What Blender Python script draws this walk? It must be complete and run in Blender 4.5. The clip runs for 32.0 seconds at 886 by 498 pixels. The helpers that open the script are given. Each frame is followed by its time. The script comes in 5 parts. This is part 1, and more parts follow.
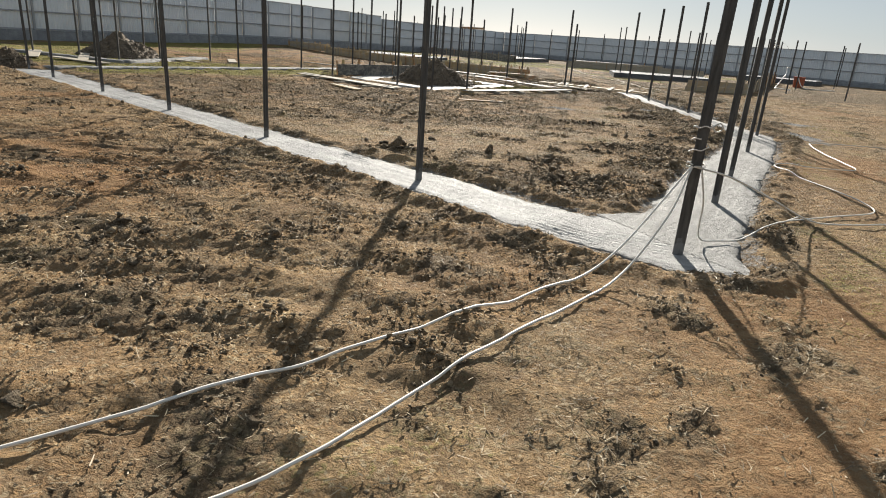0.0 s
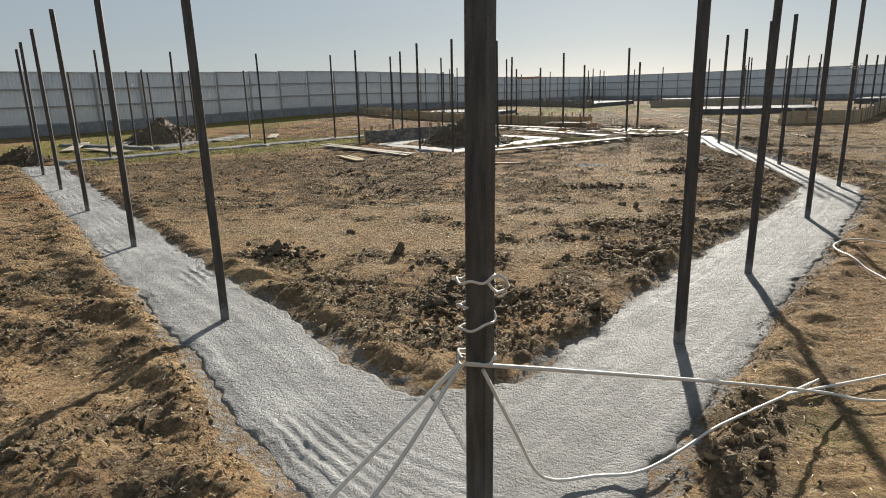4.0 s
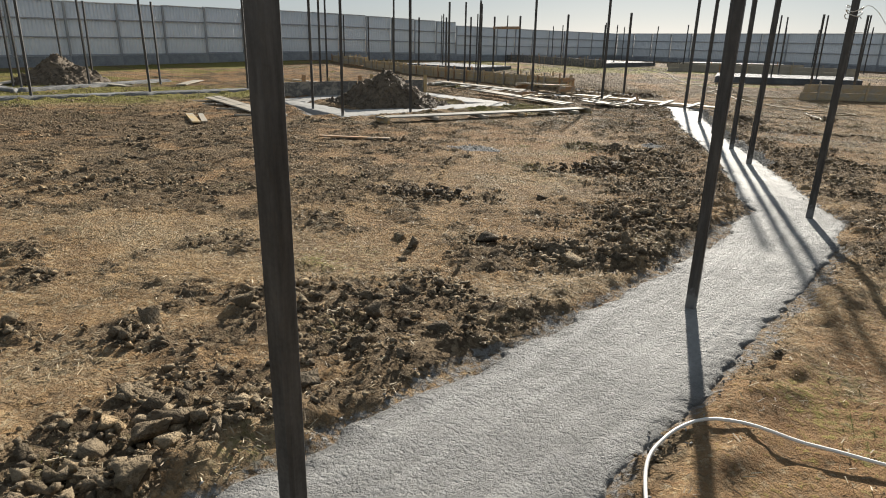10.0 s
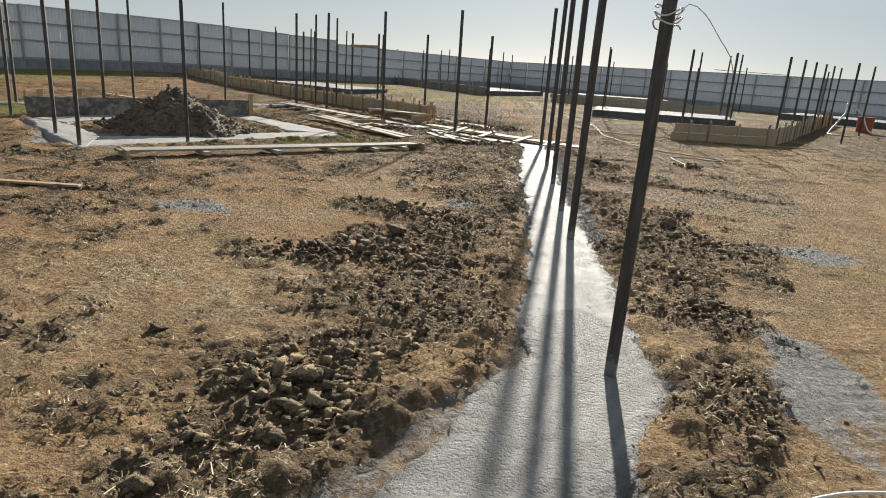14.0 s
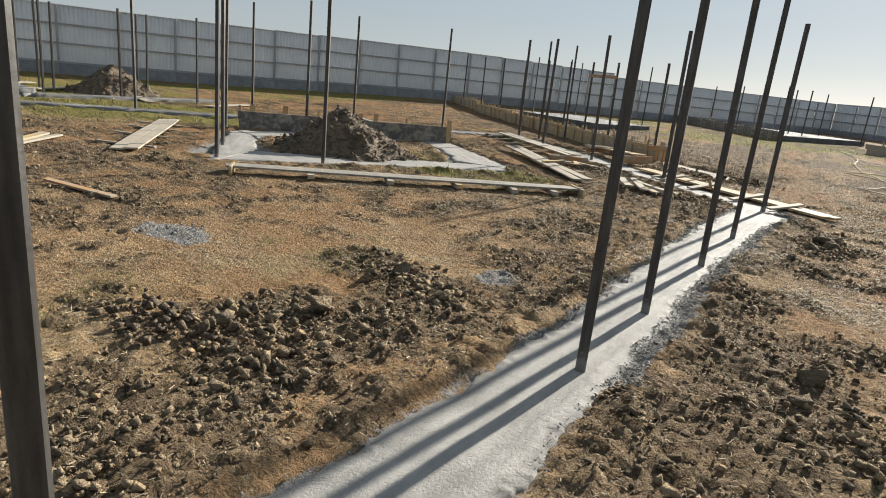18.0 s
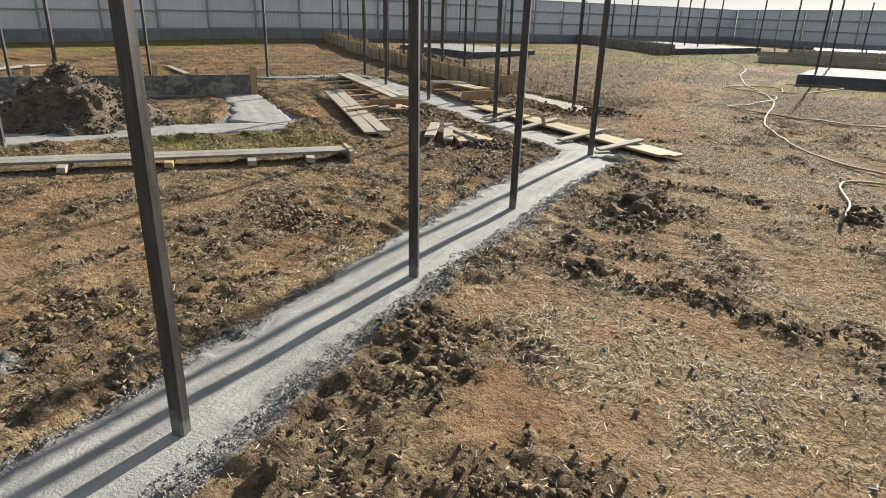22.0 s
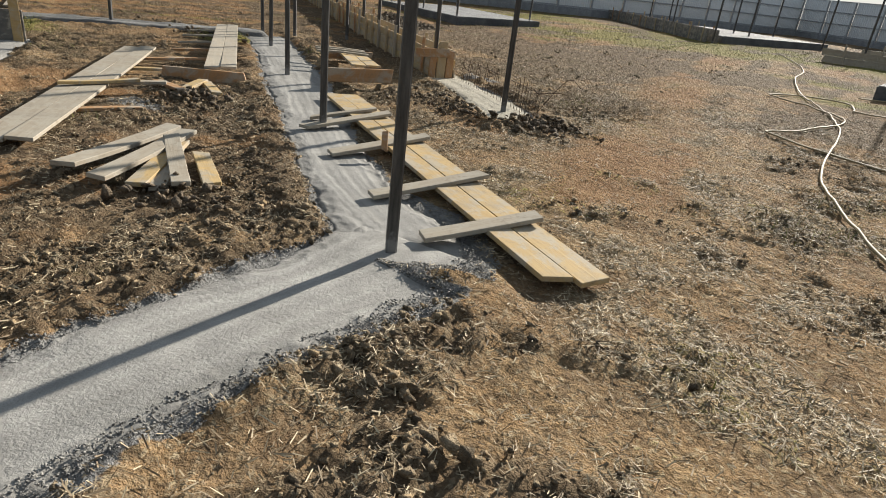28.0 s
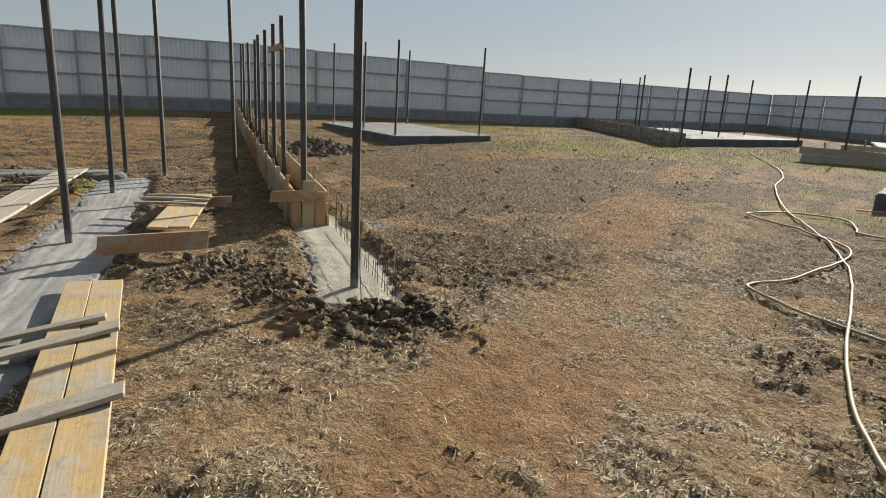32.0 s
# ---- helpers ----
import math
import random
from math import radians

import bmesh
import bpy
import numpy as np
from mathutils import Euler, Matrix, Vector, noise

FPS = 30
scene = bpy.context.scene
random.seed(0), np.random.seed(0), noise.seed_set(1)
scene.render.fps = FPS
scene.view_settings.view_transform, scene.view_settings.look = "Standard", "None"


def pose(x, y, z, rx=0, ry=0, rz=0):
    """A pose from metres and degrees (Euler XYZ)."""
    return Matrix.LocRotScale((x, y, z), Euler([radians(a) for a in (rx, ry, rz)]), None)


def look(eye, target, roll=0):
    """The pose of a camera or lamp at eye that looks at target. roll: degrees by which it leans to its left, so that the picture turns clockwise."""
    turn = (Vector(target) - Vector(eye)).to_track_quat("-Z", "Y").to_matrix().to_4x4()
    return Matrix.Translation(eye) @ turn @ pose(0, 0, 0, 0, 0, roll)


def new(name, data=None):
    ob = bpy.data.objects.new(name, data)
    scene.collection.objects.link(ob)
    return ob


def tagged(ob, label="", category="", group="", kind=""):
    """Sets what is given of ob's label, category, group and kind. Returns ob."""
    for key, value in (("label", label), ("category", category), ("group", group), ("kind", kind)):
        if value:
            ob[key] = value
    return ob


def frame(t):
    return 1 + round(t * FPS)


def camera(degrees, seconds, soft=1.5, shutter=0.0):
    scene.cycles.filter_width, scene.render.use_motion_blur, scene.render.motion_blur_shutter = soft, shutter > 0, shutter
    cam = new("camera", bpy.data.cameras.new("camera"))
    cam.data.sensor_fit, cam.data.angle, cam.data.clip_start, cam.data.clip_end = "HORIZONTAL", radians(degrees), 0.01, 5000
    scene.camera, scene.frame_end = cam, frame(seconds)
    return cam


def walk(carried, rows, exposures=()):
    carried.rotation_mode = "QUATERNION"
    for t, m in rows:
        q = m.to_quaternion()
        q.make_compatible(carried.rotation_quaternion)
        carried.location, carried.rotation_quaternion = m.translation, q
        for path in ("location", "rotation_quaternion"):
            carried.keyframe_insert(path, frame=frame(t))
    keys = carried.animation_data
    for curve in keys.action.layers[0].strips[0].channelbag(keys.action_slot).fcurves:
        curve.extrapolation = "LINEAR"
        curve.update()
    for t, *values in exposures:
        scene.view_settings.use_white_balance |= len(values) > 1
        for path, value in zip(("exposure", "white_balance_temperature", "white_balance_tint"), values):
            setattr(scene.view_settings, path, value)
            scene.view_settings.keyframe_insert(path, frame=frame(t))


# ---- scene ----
cam = camera(70.9, 32.0, soft=1.0)
PATH = [
    (0, (2.114, 0.307, 1.484), (1.941, 2.194, 0.844), 4.2),
    (0.5, (2.392, 0.794, 1.499), (2.137, 2.675, 0.867), 3.1),
    (1, (2.618, 1.215, 1.584), (2.369, 3.103, 0.973), -0.8),
    (1.5, (2.94, 1.465, 1.627), (2.584, 3.349, 1.058), -1.1),
    (2, (3.241, 1.859, 1.566), (2.82, 3.732, 1.005), -0.7),
    (2.5, (3.423, 2.249, 1.59), (3.003, 4.127, 1.047), -0.1),
    (3, (3.692, 2.503, 1.591), (3.224, 4.373, 1.057), -0.3),
    (3.5, (3.921, 2.781, 1.583), (3.405, 4.632, 1.031), -1.6),
    (4, (4.0, 3.163, 1.631), (3.46, 5.024, 1.135), -1.5),
    (4.5, (4.133, 3.439, 1.617), (3.571, 5.291, 1.117), -1.7),
    (6.5, (4.947, 4.937, 1.557), (4.09, 6.668, 1.037), 0.3),
    (7, (5.026, 5.38, 1.555), (4.125, 7.089, 1.039), -0.8),
    (7.5, (5.104, 5.758, 1.591), (4.193, 7.461, 1.072), -1.0),
    (8, (5.38, 6.104, 1.528), (4.482, 7.811, 0.997), -0.3),
    (8.5, (5.606, 6.528, 1.451), (4.996, 8.337, 0.855), 2.3),
    (9, (5.744, 6.99, 1.522), (5.361, 8.847, 0.887), 1.0),
    (9.5, (5.836, 7.357, 1.506), (5.391, 9.202, 0.875), 0.1),
    (10, (5.939, 7.749, 1.504), (5.311, 9.539, 0.872), 1.2),
    (10.5, (6.007, 8.301, 1.511), (5.522, 10.128, 0.856), 4.3),
    (11, (6.078, 8.583, 1.501), (5.456, 10.355, 0.812), 2.0),
    (11.5, (6.283, 9.055, 1.509), (5.573, 10.794, 0.822), 0.8),
    (12, (6.287, 9.495, 1.502), (5.635, 11.275, 0.864), 2.2),
    (12.5, (6.439, 9.856, 1.466), (5.86, 11.654, 0.808), 1.6),
    (13, (6.676, 10.202, 1.5), (6.109, 11.999, 0.828), 3.6),
    (13.5, (6.803, 10.618, 1.51), (6.335, 12.465, 0.904), 5.5),
    (14, (6.954, 11.066, 1.515), (6.591, 12.953, 0.959), 4.1),
    (14.5, (7.195, 11.487, 1.548), (6.773, 13.361, 0.99), 4.2),
    (15, (7.358, 11.932, 1.555), (6.927, 13.805, 0.999), 4.3),
    (15.5, (7.581, 12.231, 1.602), (7.229, 14.122, 1.056), 3.9),
    (17.5, (8.322, 13.638, 1.487), (7.391, 15.317, 0.924), 3.9),
    (18, (8.422, 13.906, 1.572), (7.236, 15.427, 1.04), 5.9),
    (18.5, (8.337, 14.252, 1.606), (7.105, 15.744, 1.098), 5.5),
    (19, (8.297, 14.556, 1.597), (7.021, 16.013, 1.095), 3.0),
    (19.5, (8.458, 14.95, 1.572), (7.148, 16.376, 1.073), 1.9),
    (20, (8.594, 15.29, 1.506), (7.534, 16.878, 0.909), 1.6),
    (20.5, (8.632, 15.787, 1.544), (7.907, 17.538, 0.906), 2.7),
    (21, (8.794, 16.177, 1.552), (8.067, 17.919, 0.892), -0.0),
    (21.5, (8.977, 16.636, 1.607), (8.041, 18.276, 0.947), 2.3),
    (22, (8.913, 17.149, 1.629), (7.92, 18.735, 0.923), 1.7),
    (22.5, (8.958, 17.601, 1.548), (7.79, 19.049, 0.814), 2.4),
    (23, (8.95, 18.101, 1.54), (7.682, 19.475, 0.829), 4.0),
    (23.5, (8.808, 18.696, 1.586), (7.704, 20.21, 0.887), 3.0),
    (24, (8.771, 19.122, 1.565), (7.631, 20.634, 0.922), 0.9),
    (24.5, (8.765, 19.588, 1.569), (7.529, 21.042, 0.968), 2.4),
    (25, (8.648, 20.15, 1.536), (7.442, 21.613, 0.901), 1.3),
    (25.5, (8.681, 20.646, 1.508), (7.548, 22.123, 0.777), -1.5),
    (26, (8.693, 21.124, 1.55), (7.559, 22.589, 0.796), 0.5),
    (26.5, (8.557, 21.629, 1.562), (7.478, 23.15, 0.839), 2.6),
    (28.5, (8.253, 22.66, 1.356), (7.173, 24.127, 0.531), 8.4),
    (29, (8.238, 22.981, 1.439), (6.884, 24.269, 0.726), 2.7),
    (29.5, (8.056, 23.326, 1.466), (6.656, 24.612, 0.846), 2.5),
    (30, (7.904, 23.69, 1.431), (6.52, 25.011, 0.848), 2.9),
    (30.5, (7.898, 24.107, 1.429), (6.444, 25.354, 0.854), 3.6),
    (31, (7.793, 24.512, 1.447), (6.408, 25.838, 0.878), 4.5),
    (31.5, (7.715, 24.954, 1.452), (6.497, 26.456, 0.94), 3.0),
    (32, (7.752, 25.324, 1.529), (6.631, 26.907, 1.042), 3.2),
]
walk(cam, [(t, look(eye, target, roll)) for t, eye, target, roll in PATH], [(0.0, 0.88), (1.5, 0.8), (3.0, 0.72), (8.0, 0.72), (12.0, 0.82), (16.0, 0.86), (19.0, 0.92), (22.0, 0.92), (26.0, 0.84), (29.0, 0.74), (32.0, 0.72)])

# ---- world, sun ----
SUN_EL, SUN_AZ = 21.5, -0.5         # degrees; azimuth from +y towards +x
world = bpy.data.worlds.new("sky")
scene.world = world
world.use_nodes = True
wn = world.node_tree.nodes
sky = wn.new("ShaderNodeTexSky")
sky.sky_type = "NISHITA"
sky.sun_disc = False
sky.sun_elevation, sky.sun_rotation = radians(SUN_EL), radians(SUN_AZ)
sky.air_density, sky.dust_density, sky.ozone_density = 1.0, 0.25, 2.2
wn["Background"].inputs["Strength"].default_value = 0.0325
pale = wn.new("ShaderNodeHueSaturation")
pale.inputs["Saturation"].default_value = 0.5
haze = wn.new("ShaderNodeMix")                # thin even haze in front of the blue
haze.data_type = "RGBA"
haze.inputs[0].default_value = 0.42
haze.inputs[7].default_value = (8.9, 10.5, 12.1, 1.0)
world.node_tree.links.new(sky.outputs[0], pale.inputs["Color"])
world.node_tree.links.new(pale.outputs[0], haze.inputs[6])
world.node_tree.links.new(haze.outputs[2], wn["Background"].inputs["Color"])
sun = new("sun", bpy.data.lights.new("sun", "SUN"))
sun.data.energy, sun.data.angle, sun.data.color = 5.6, radians(0.9), (1.0, 0.935, 0.83)
sun.matrix_world = look((0, 0, 60), (-math.sin(radians(SUN_AZ)) * 60 / math.tan(radians(SUN_EL)), -math.cos(radians(SUN_AZ)) * 60 / math.tan(radians(SUN_EL)), 0))


# ---- materials ----
class Nodes:
    """A small builder for node materials."""

    def __init__(self, name, rough=0.8, metal=0.0, spec=0.5):
        self.mat = bpy.data.materials.new(name)
        self.mat.use_nodes = True
        self.t = self.mat.node_tree
        self.b = self.t.nodes["Principled BSDF"]
        self.b.inputs["Roughness"].default_value = rough
        self.b.inputs["Metallic"].default_value = metal
        self.b.inputs["Specular IOR Level"].default_value = spec

    def node(self, kind, **values):
        n = self.t.nodes.new(kind)
        for k, v in values.items():
            setattr(n, k, v)
        return n

    def link(self, a, b):
        self.t.links.new(a, b)

    def put(self, socket, value):
        if isinstance(value, bpy.types.NodeSocket):
            self.link(value, socket)
        elif isinstance(value, tuple) and len(value) == 3:
            socket.default_value = (*value, 1.0)
        else:
            socket.default_value = value

    def coords(self, kind="Object", scale=(1, 1, 1)):
        c = self.node("ShaderNodeTexCoord")
        m = self.node("ShaderNodeMapping")
        m.inputs["Scale"].default_value = scale
        self.link(c.outputs[kind], m.inputs["Vector"])
        return m.outputs[0]

    def noise(self, vec, scale, detail=4.0, rough=0.6, distort=0.0):
        n = self.node("ShaderNodeTexNoise")
        self.link(vec, n.inputs["Vector"])
        n.inputs["Scale"].default_value, n.inputs["Detail"].default_value = scale, detail
        n.inputs["Roughness"].default_value, n.inputs["Distortion"].default_value = rough, distort
        return n.outputs["Fac"]

    def cells(self, vec, scale, warp=0.05):
        """A random number for each of many small uneven crumbs."""
        w = self.node("ShaderNodeTexNoise")
        self.link(vec, w.inputs["Vector"])
        w.inputs["Scale"].default_value = scale * 1.3
        k = self.node("ShaderNodeVectorMath", operation="MULTIPLY_ADD")
        self.link(w.outputs["Color"], k.inputs[0])
        k.inputs[1].default_value = (warp, warp, warp)
        self.link(vec, k.inputs[2])
        n = self.node("ShaderNodeTexVoronoi")
        self.link(k.outputs[0], n.inputs["Vector"])
        n.inputs["Scale"].default_value = scale
        sep = self.node("ShaderNodeSeparateColor")
        self.link(n.outputs["Color"], sep.inputs[0])
        return sep.outputs

    def ramp(self, fac, lo, hi, a=0.0, b=1.0):
        n = self.node("ShaderNodeMapRange")
        self.link(fac, n.inputs["Value"])
        for k, v in zip(("From Min", "From Max", "To Min", "To Max"), (lo, hi, a, b)):
            n.inputs[k].default_value = v
        return n.outputs["Result"]

    def math(self, op, a, b=0.0):
        n = self.node("ShaderNodeMath", operation=op)
        self.put(n.inputs[0], a)
        self.put(n.inputs[1], b)
        return n.outputs[0]

    def mix(self, fac, a, b, blend="MIX"):
        n = self.node("ShaderNodeMix", data_type="RGBA", blend_type=blend)
        self.put(n.inputs[0], fac)
        self.put(n.inputs[6], a)
        self.put(n.inputs[7], b)
        return n.outputs[2]

    def attr(self, name):
        n = self.node("ShaderNodeAttribute", attribute_name=name)
        s = self.node("ShaderNodeSeparateColor")
        self.link(n.outputs["Color"], s.inputs[0])
        return s.outputs

    def bump(self, height, strength, distance):
        n = self.node("ShaderNodeBump")
        n.inputs["Strength"].default_value, n.inputs["Distance"].default_value = strength, distance
        self.link(height, n.inputs["Height"])
        self.link(n.outputs[0], self.b.inputs["Normal"])

    def color(self, c):
        self.put(self.b.inputs["Base Color"], c)

    def rough(self, v):
        self.put(self.b.inputs["Roughness"], v)


def make_soil():
    n = Nodes("soil", 0.95, 0.0, 0.06)
    v = n.coords("Object")
    big, mid, fine, grit = n.noise(v, 0.55, 3), n.noise(v, 4.5, 5, 0.65), n.noise(v, 26, 5, 0.7), n.noise(v, 120, 3, 0.7)
    za, zb = n.attr("zone_a"), n.attr("zone_b")
    tan = n.mix(n.ramp(mid, 0.35, 0.65), (0.37, 0.24, 0.12), (0.54, 0.378, 0.203))
    tan = n.mix(n.ramp(big, 0.35, 0.65, 0.0, 0.6), tan, (0.375, 0.218, 0.105))
    tan = n.mix(n.ramp(grit, 0.52, 0.72, 0.0, 0.5), tan, (0.52, 0.42, 0.29))
    # Dark specks in the colour, for the tiny shadows between crumbs.
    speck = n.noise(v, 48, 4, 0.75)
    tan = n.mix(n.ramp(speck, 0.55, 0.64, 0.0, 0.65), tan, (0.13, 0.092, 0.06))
    crumbs = n.noise(v, 19, 5, 0.75, 0.6)
    tan = n.mix(n.ramp(crumbs, 0.52, 0.62, 0.0, 0.6), tan, (0.16, 0.115, 0.072))
    bits, grains = n.cells(v, 24), n.cells(v, 55, 0.025)
    patchy = n.ramp(n.noise(v, 1.9, 5, 0.7, 0.5), 0.43, 0.58, 0.12, 1.0)
    tan = n.mix(n.math("MULTIPLY", n.ramp(bits[0], 0.42, 0.72, 0.0, 0.6), patchy), tan, (0.125, 0.088, 0.056))
    tan = n.mix(n.math("MULTIPLY", n.ramp(grains[0], 0.52, 0.77, 0.0, 0.48), patchy), tan, (0.15, 0.105, 0.066))
    tan = n.mix(n.ramp(grains[1], 0.8, 0.95, 0.0, 0.7), tan, (0.55, 0.445, 0.285))
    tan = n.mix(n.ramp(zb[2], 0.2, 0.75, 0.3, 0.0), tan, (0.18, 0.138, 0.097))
    brown = n.noise(v, 1.6, 5, 0.7, 0.5)
    tan = n.mix(n.ramp(brown, 0.5, 0.64, 0.0, 0.6), tan, (0.20, 0.132, 0.078))
    mud = n.mix(n.ramp(mid, 0.3, 0.7), (0.066, 0.05, 0.034), (0.215, 0.158, 0.103))
    # Tops of the fine bumps painted paler, as if sunlit.
    mud = n.mix(n.ramp(fine, 0.5, 0.75, 0.0, 0.5), mud, (0.34, 0.265, 0.175))
    mud = n.mix(n.ramp(bits[0], 0.4, 0.78, 0.0, 0.58), mud, (0.06, 0.046, 0.034))
    mud = n.mix(n.ramp(bits[1], 0.7, 0.9, 0.0, 0.7), mud, (0.36, 0.268, 0.172))
    mud = n.mix(n.ramp(grains[1], 0.75, 0.95, 0.0, 0.6), mud, (0.42, 0.33, 0.215))
    straw = n.mix(n.ramp(fine, 0.4, 0.65), (0.33, 0.25, 0.15), (0.56, 0.46, 0.30))
    grass = n.mix(n.ramp(fine, 0.35, 0.65), (0.115, 0.125, 0.03), (0.335, 0.31, 0.095))
    grey = n.mix(n.ramp(fine, 0.35, 0.65), (0.20, 0.197, 0.19), (0.36, 0.355, 0.34))
    red = n.mix(n.ramp(mid, 0.35, 0.65), (0.25, 0.142, 0.072), (0.40, 0.25, 0.13))
    edge = lambda f, w: n.ramp(n.math("ADD", f, n.ramp(fine, 0.3, 0.7, -w, w)), 0.35, 0.65)
    c = n.mix(edge(zb[0], 0.35), tan, red)
    c = n.mix(n.math("MULTIPLY", edge(za[1], 0.4), 0.42), c, straw)
    c = n.mix(n.math("MULTIPLY", edge(za[2], 0.45), 0.8), c, grass)
    # Sunlit look put into the colour: taller clods paler, low ones darker.
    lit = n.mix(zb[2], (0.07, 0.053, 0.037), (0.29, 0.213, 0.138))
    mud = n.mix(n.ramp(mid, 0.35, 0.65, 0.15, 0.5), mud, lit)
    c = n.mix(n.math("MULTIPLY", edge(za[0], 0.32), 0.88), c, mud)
    c = n.mix(edge(zb[1], 0.25), c, grey)
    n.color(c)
    h = n.math("ADD", n.math("MULTIPLY", fine, 1.0), n.math("MULTIPLY", grit, 0.25))
    h = n.math("ADD", h, n.math("ADD", n.math("MULTIPLY", bits[2], 0.45), n.math("MULTIPLY", grains[2], 0.2)))
    n.bump(n.math("ADD", h, n.math("MULTIPLY", n.noise(v, 11, 5, 0.75, 0.4), 1.1)), 1.0, 0.05)
    return n.mat


def make_clod():
    n = Nodes("clod_earth", 0.92, 0.0, 0.1)
    v = n.coords("Object")
    info = n.node("ShaderNodeNewGeometry").outputs["Random Per Island"]
    mid, fine = n.noise(v, 14, 4, 0.65), n.noise(v, 70, 4, 0.7)
    c = n.mix(info, (0.10, 0.08, 0.058), (0.53, 0.415, 0.27))
    c = n.mix(n.ramp(info, 0.72, 0.95, 0.0, 0.85), c, (0.46, 0.325, 0.185))
    c = n.mix(n.ramp(mid, 0.45, 0.7, 0.0, 0.55), c, (0.44, 0.355, 0.245))
    n.color(n.mix(n.ramp(fine, 0.48, 0.72, 0.0, 0.45), c, (0.10, 0.083, 0.063)))
    n.bump(n.math("ADD", fine, n.math("MULTIPLY", mid, 2.0)), 1.0, 0.03)
    return n.mat


def make_clay():
    n = Nodes("dry_clay", 0.94, 0.0, 0.08)
    v = n.coords("Object", (0.15, 0.15, 0.15))
    rnd = n.node("ShaderNodeObjectInfo").outputs["Random"]
    mid, fine = n.noise(v, 14, 4, 0.65), n.noise(v, 70, 4, 0.7)
    c = n.mix(rnd, (0.20, 0.165, 0.12), (0.46, 0.355, 0.23))
    c = n.mix(n.ramp(mid, 0.45, 0.7, 0.0, 0.7), c, (0.48, 0.385, 0.27))
    n.color(n.mix(n.ramp(fine, 0.45, 0.7, 0.0, 0.5), c, (0.14, 0.112, 0.085)))
    n.bump(n.math("ADD", fine, n.math("MULTIPLY", mid, 2.0)), 1.0, 0.12)
    return n.mat


def make_dug():
    n = Nodes("dug_earth", 0.85, 0.0, 0.25)
    v = n.coords("Object")
    mid, fine = n.noise(v, 6, 4, 0.65), n.noise(v, 45, 4, 0.7)
    c = n.mix(n.ramp(mid, 0.35, 0.65), (0.068, 0.053, 0.038), (0.19, 0.146, 0.10))
    n.color(n.mix(n.ramp(fine, 0.5, 0.7, 0.0, 0.7), c, (0.33, 0.25, 0.165)))
    n.bump(fine, 1.0, 0.03)
    return n.mat


def make_straw():
    n = Nodes("dry_straw", 0.7, 0.0, 0.4)
    info = n.node("ShaderNodeNewGeometry").outputs["Random Per Island"]
    n.color(n.mix(n.math("POWER", info, 1.6), (0.17, 0.122, 0.072), (0.66, 0.55, 0.36)))
    return n.mat


def make_grass():
    n = Nodes("dry_grass_blades", 0.7, 0.0, 0.3)
    info = n.node("ShaderNodeNewGeometry").outputs["Random Per Island"]
    n.color(n.mix(info, (0.10, 0.13, 0.025), (0.33, 0.315, 0.09)))
    return n.mat


def make_concrete(name, dark, light, rough=0.75, coarse=1.0):
    n = Nodes(name, rough, 0.0, 0.2)
    v = n.coords("Object")
    big, mid, peb, fine = n.noise(v, 1.4, 5, 0.6, 0.6), n.noise(v, 6, 5, 0.7), n.noise(v, 68, 4, 0.7), n.noise(v, 180, 3, 0.7)
    c = n.mix(n.ramp(big, 0.35, 0.65), dark, light)
    c = n.mix(n.ramp(mid, 0.45, 0.75, 0.0, 0.5), c, tuple(x * 0.68 for x in dark))
    c = n.mix(n.ramp(mid, 0.48, 0.3, 0.0, 0.45), c, tuple(min(1, x * 1.15) for x in light))
    c = n.mix(n.ramp(fine, 0.5, 0.68, 0.0, 0.7 * coarse), c, tuple(x * 0.5 for x in dark))
    marks = n.attr("raked")
    c = n.mix(n.math("MULTIPLY", marks[1], 0.26), c, tuple(min(1, x * 1.3) for x in light))
    c = n.mix(n.math("MULTIPLY", marks[2], 0.3), c, tuple(x * 0.62 for x in dark))
    raw = marks[0]                    # where the surface was left rough
    c = n.mix(n.math("MULTIPLY", raw, n.ramp(peb, 0.3, 0.62, 0.15, 0.85)), c, tuple(x * 0.5 for x in dark))
    n.color(c)
    n.rough(n.ramp(mid, 0.3, 0.7, rough + 0.08, rough - 0.15))
    pit = n.ramp(n.noise(v, 38, 3, 0.65), 0.5, 0.66)
    h = n.math("ADD", n.math("MULTIPLY", peb, 0.9), n.math("MULTIPLY", fine, 0.25))
    h = n.math("SUBTRACT", h, n.math("MULTIPLY", pit, 0.7 * coarse))
    n.bump(n.math("ADD", h, n.math("MULTIPLY", mid, 0.4)), 1.0, 0.026 * coarse)
    return n.mat


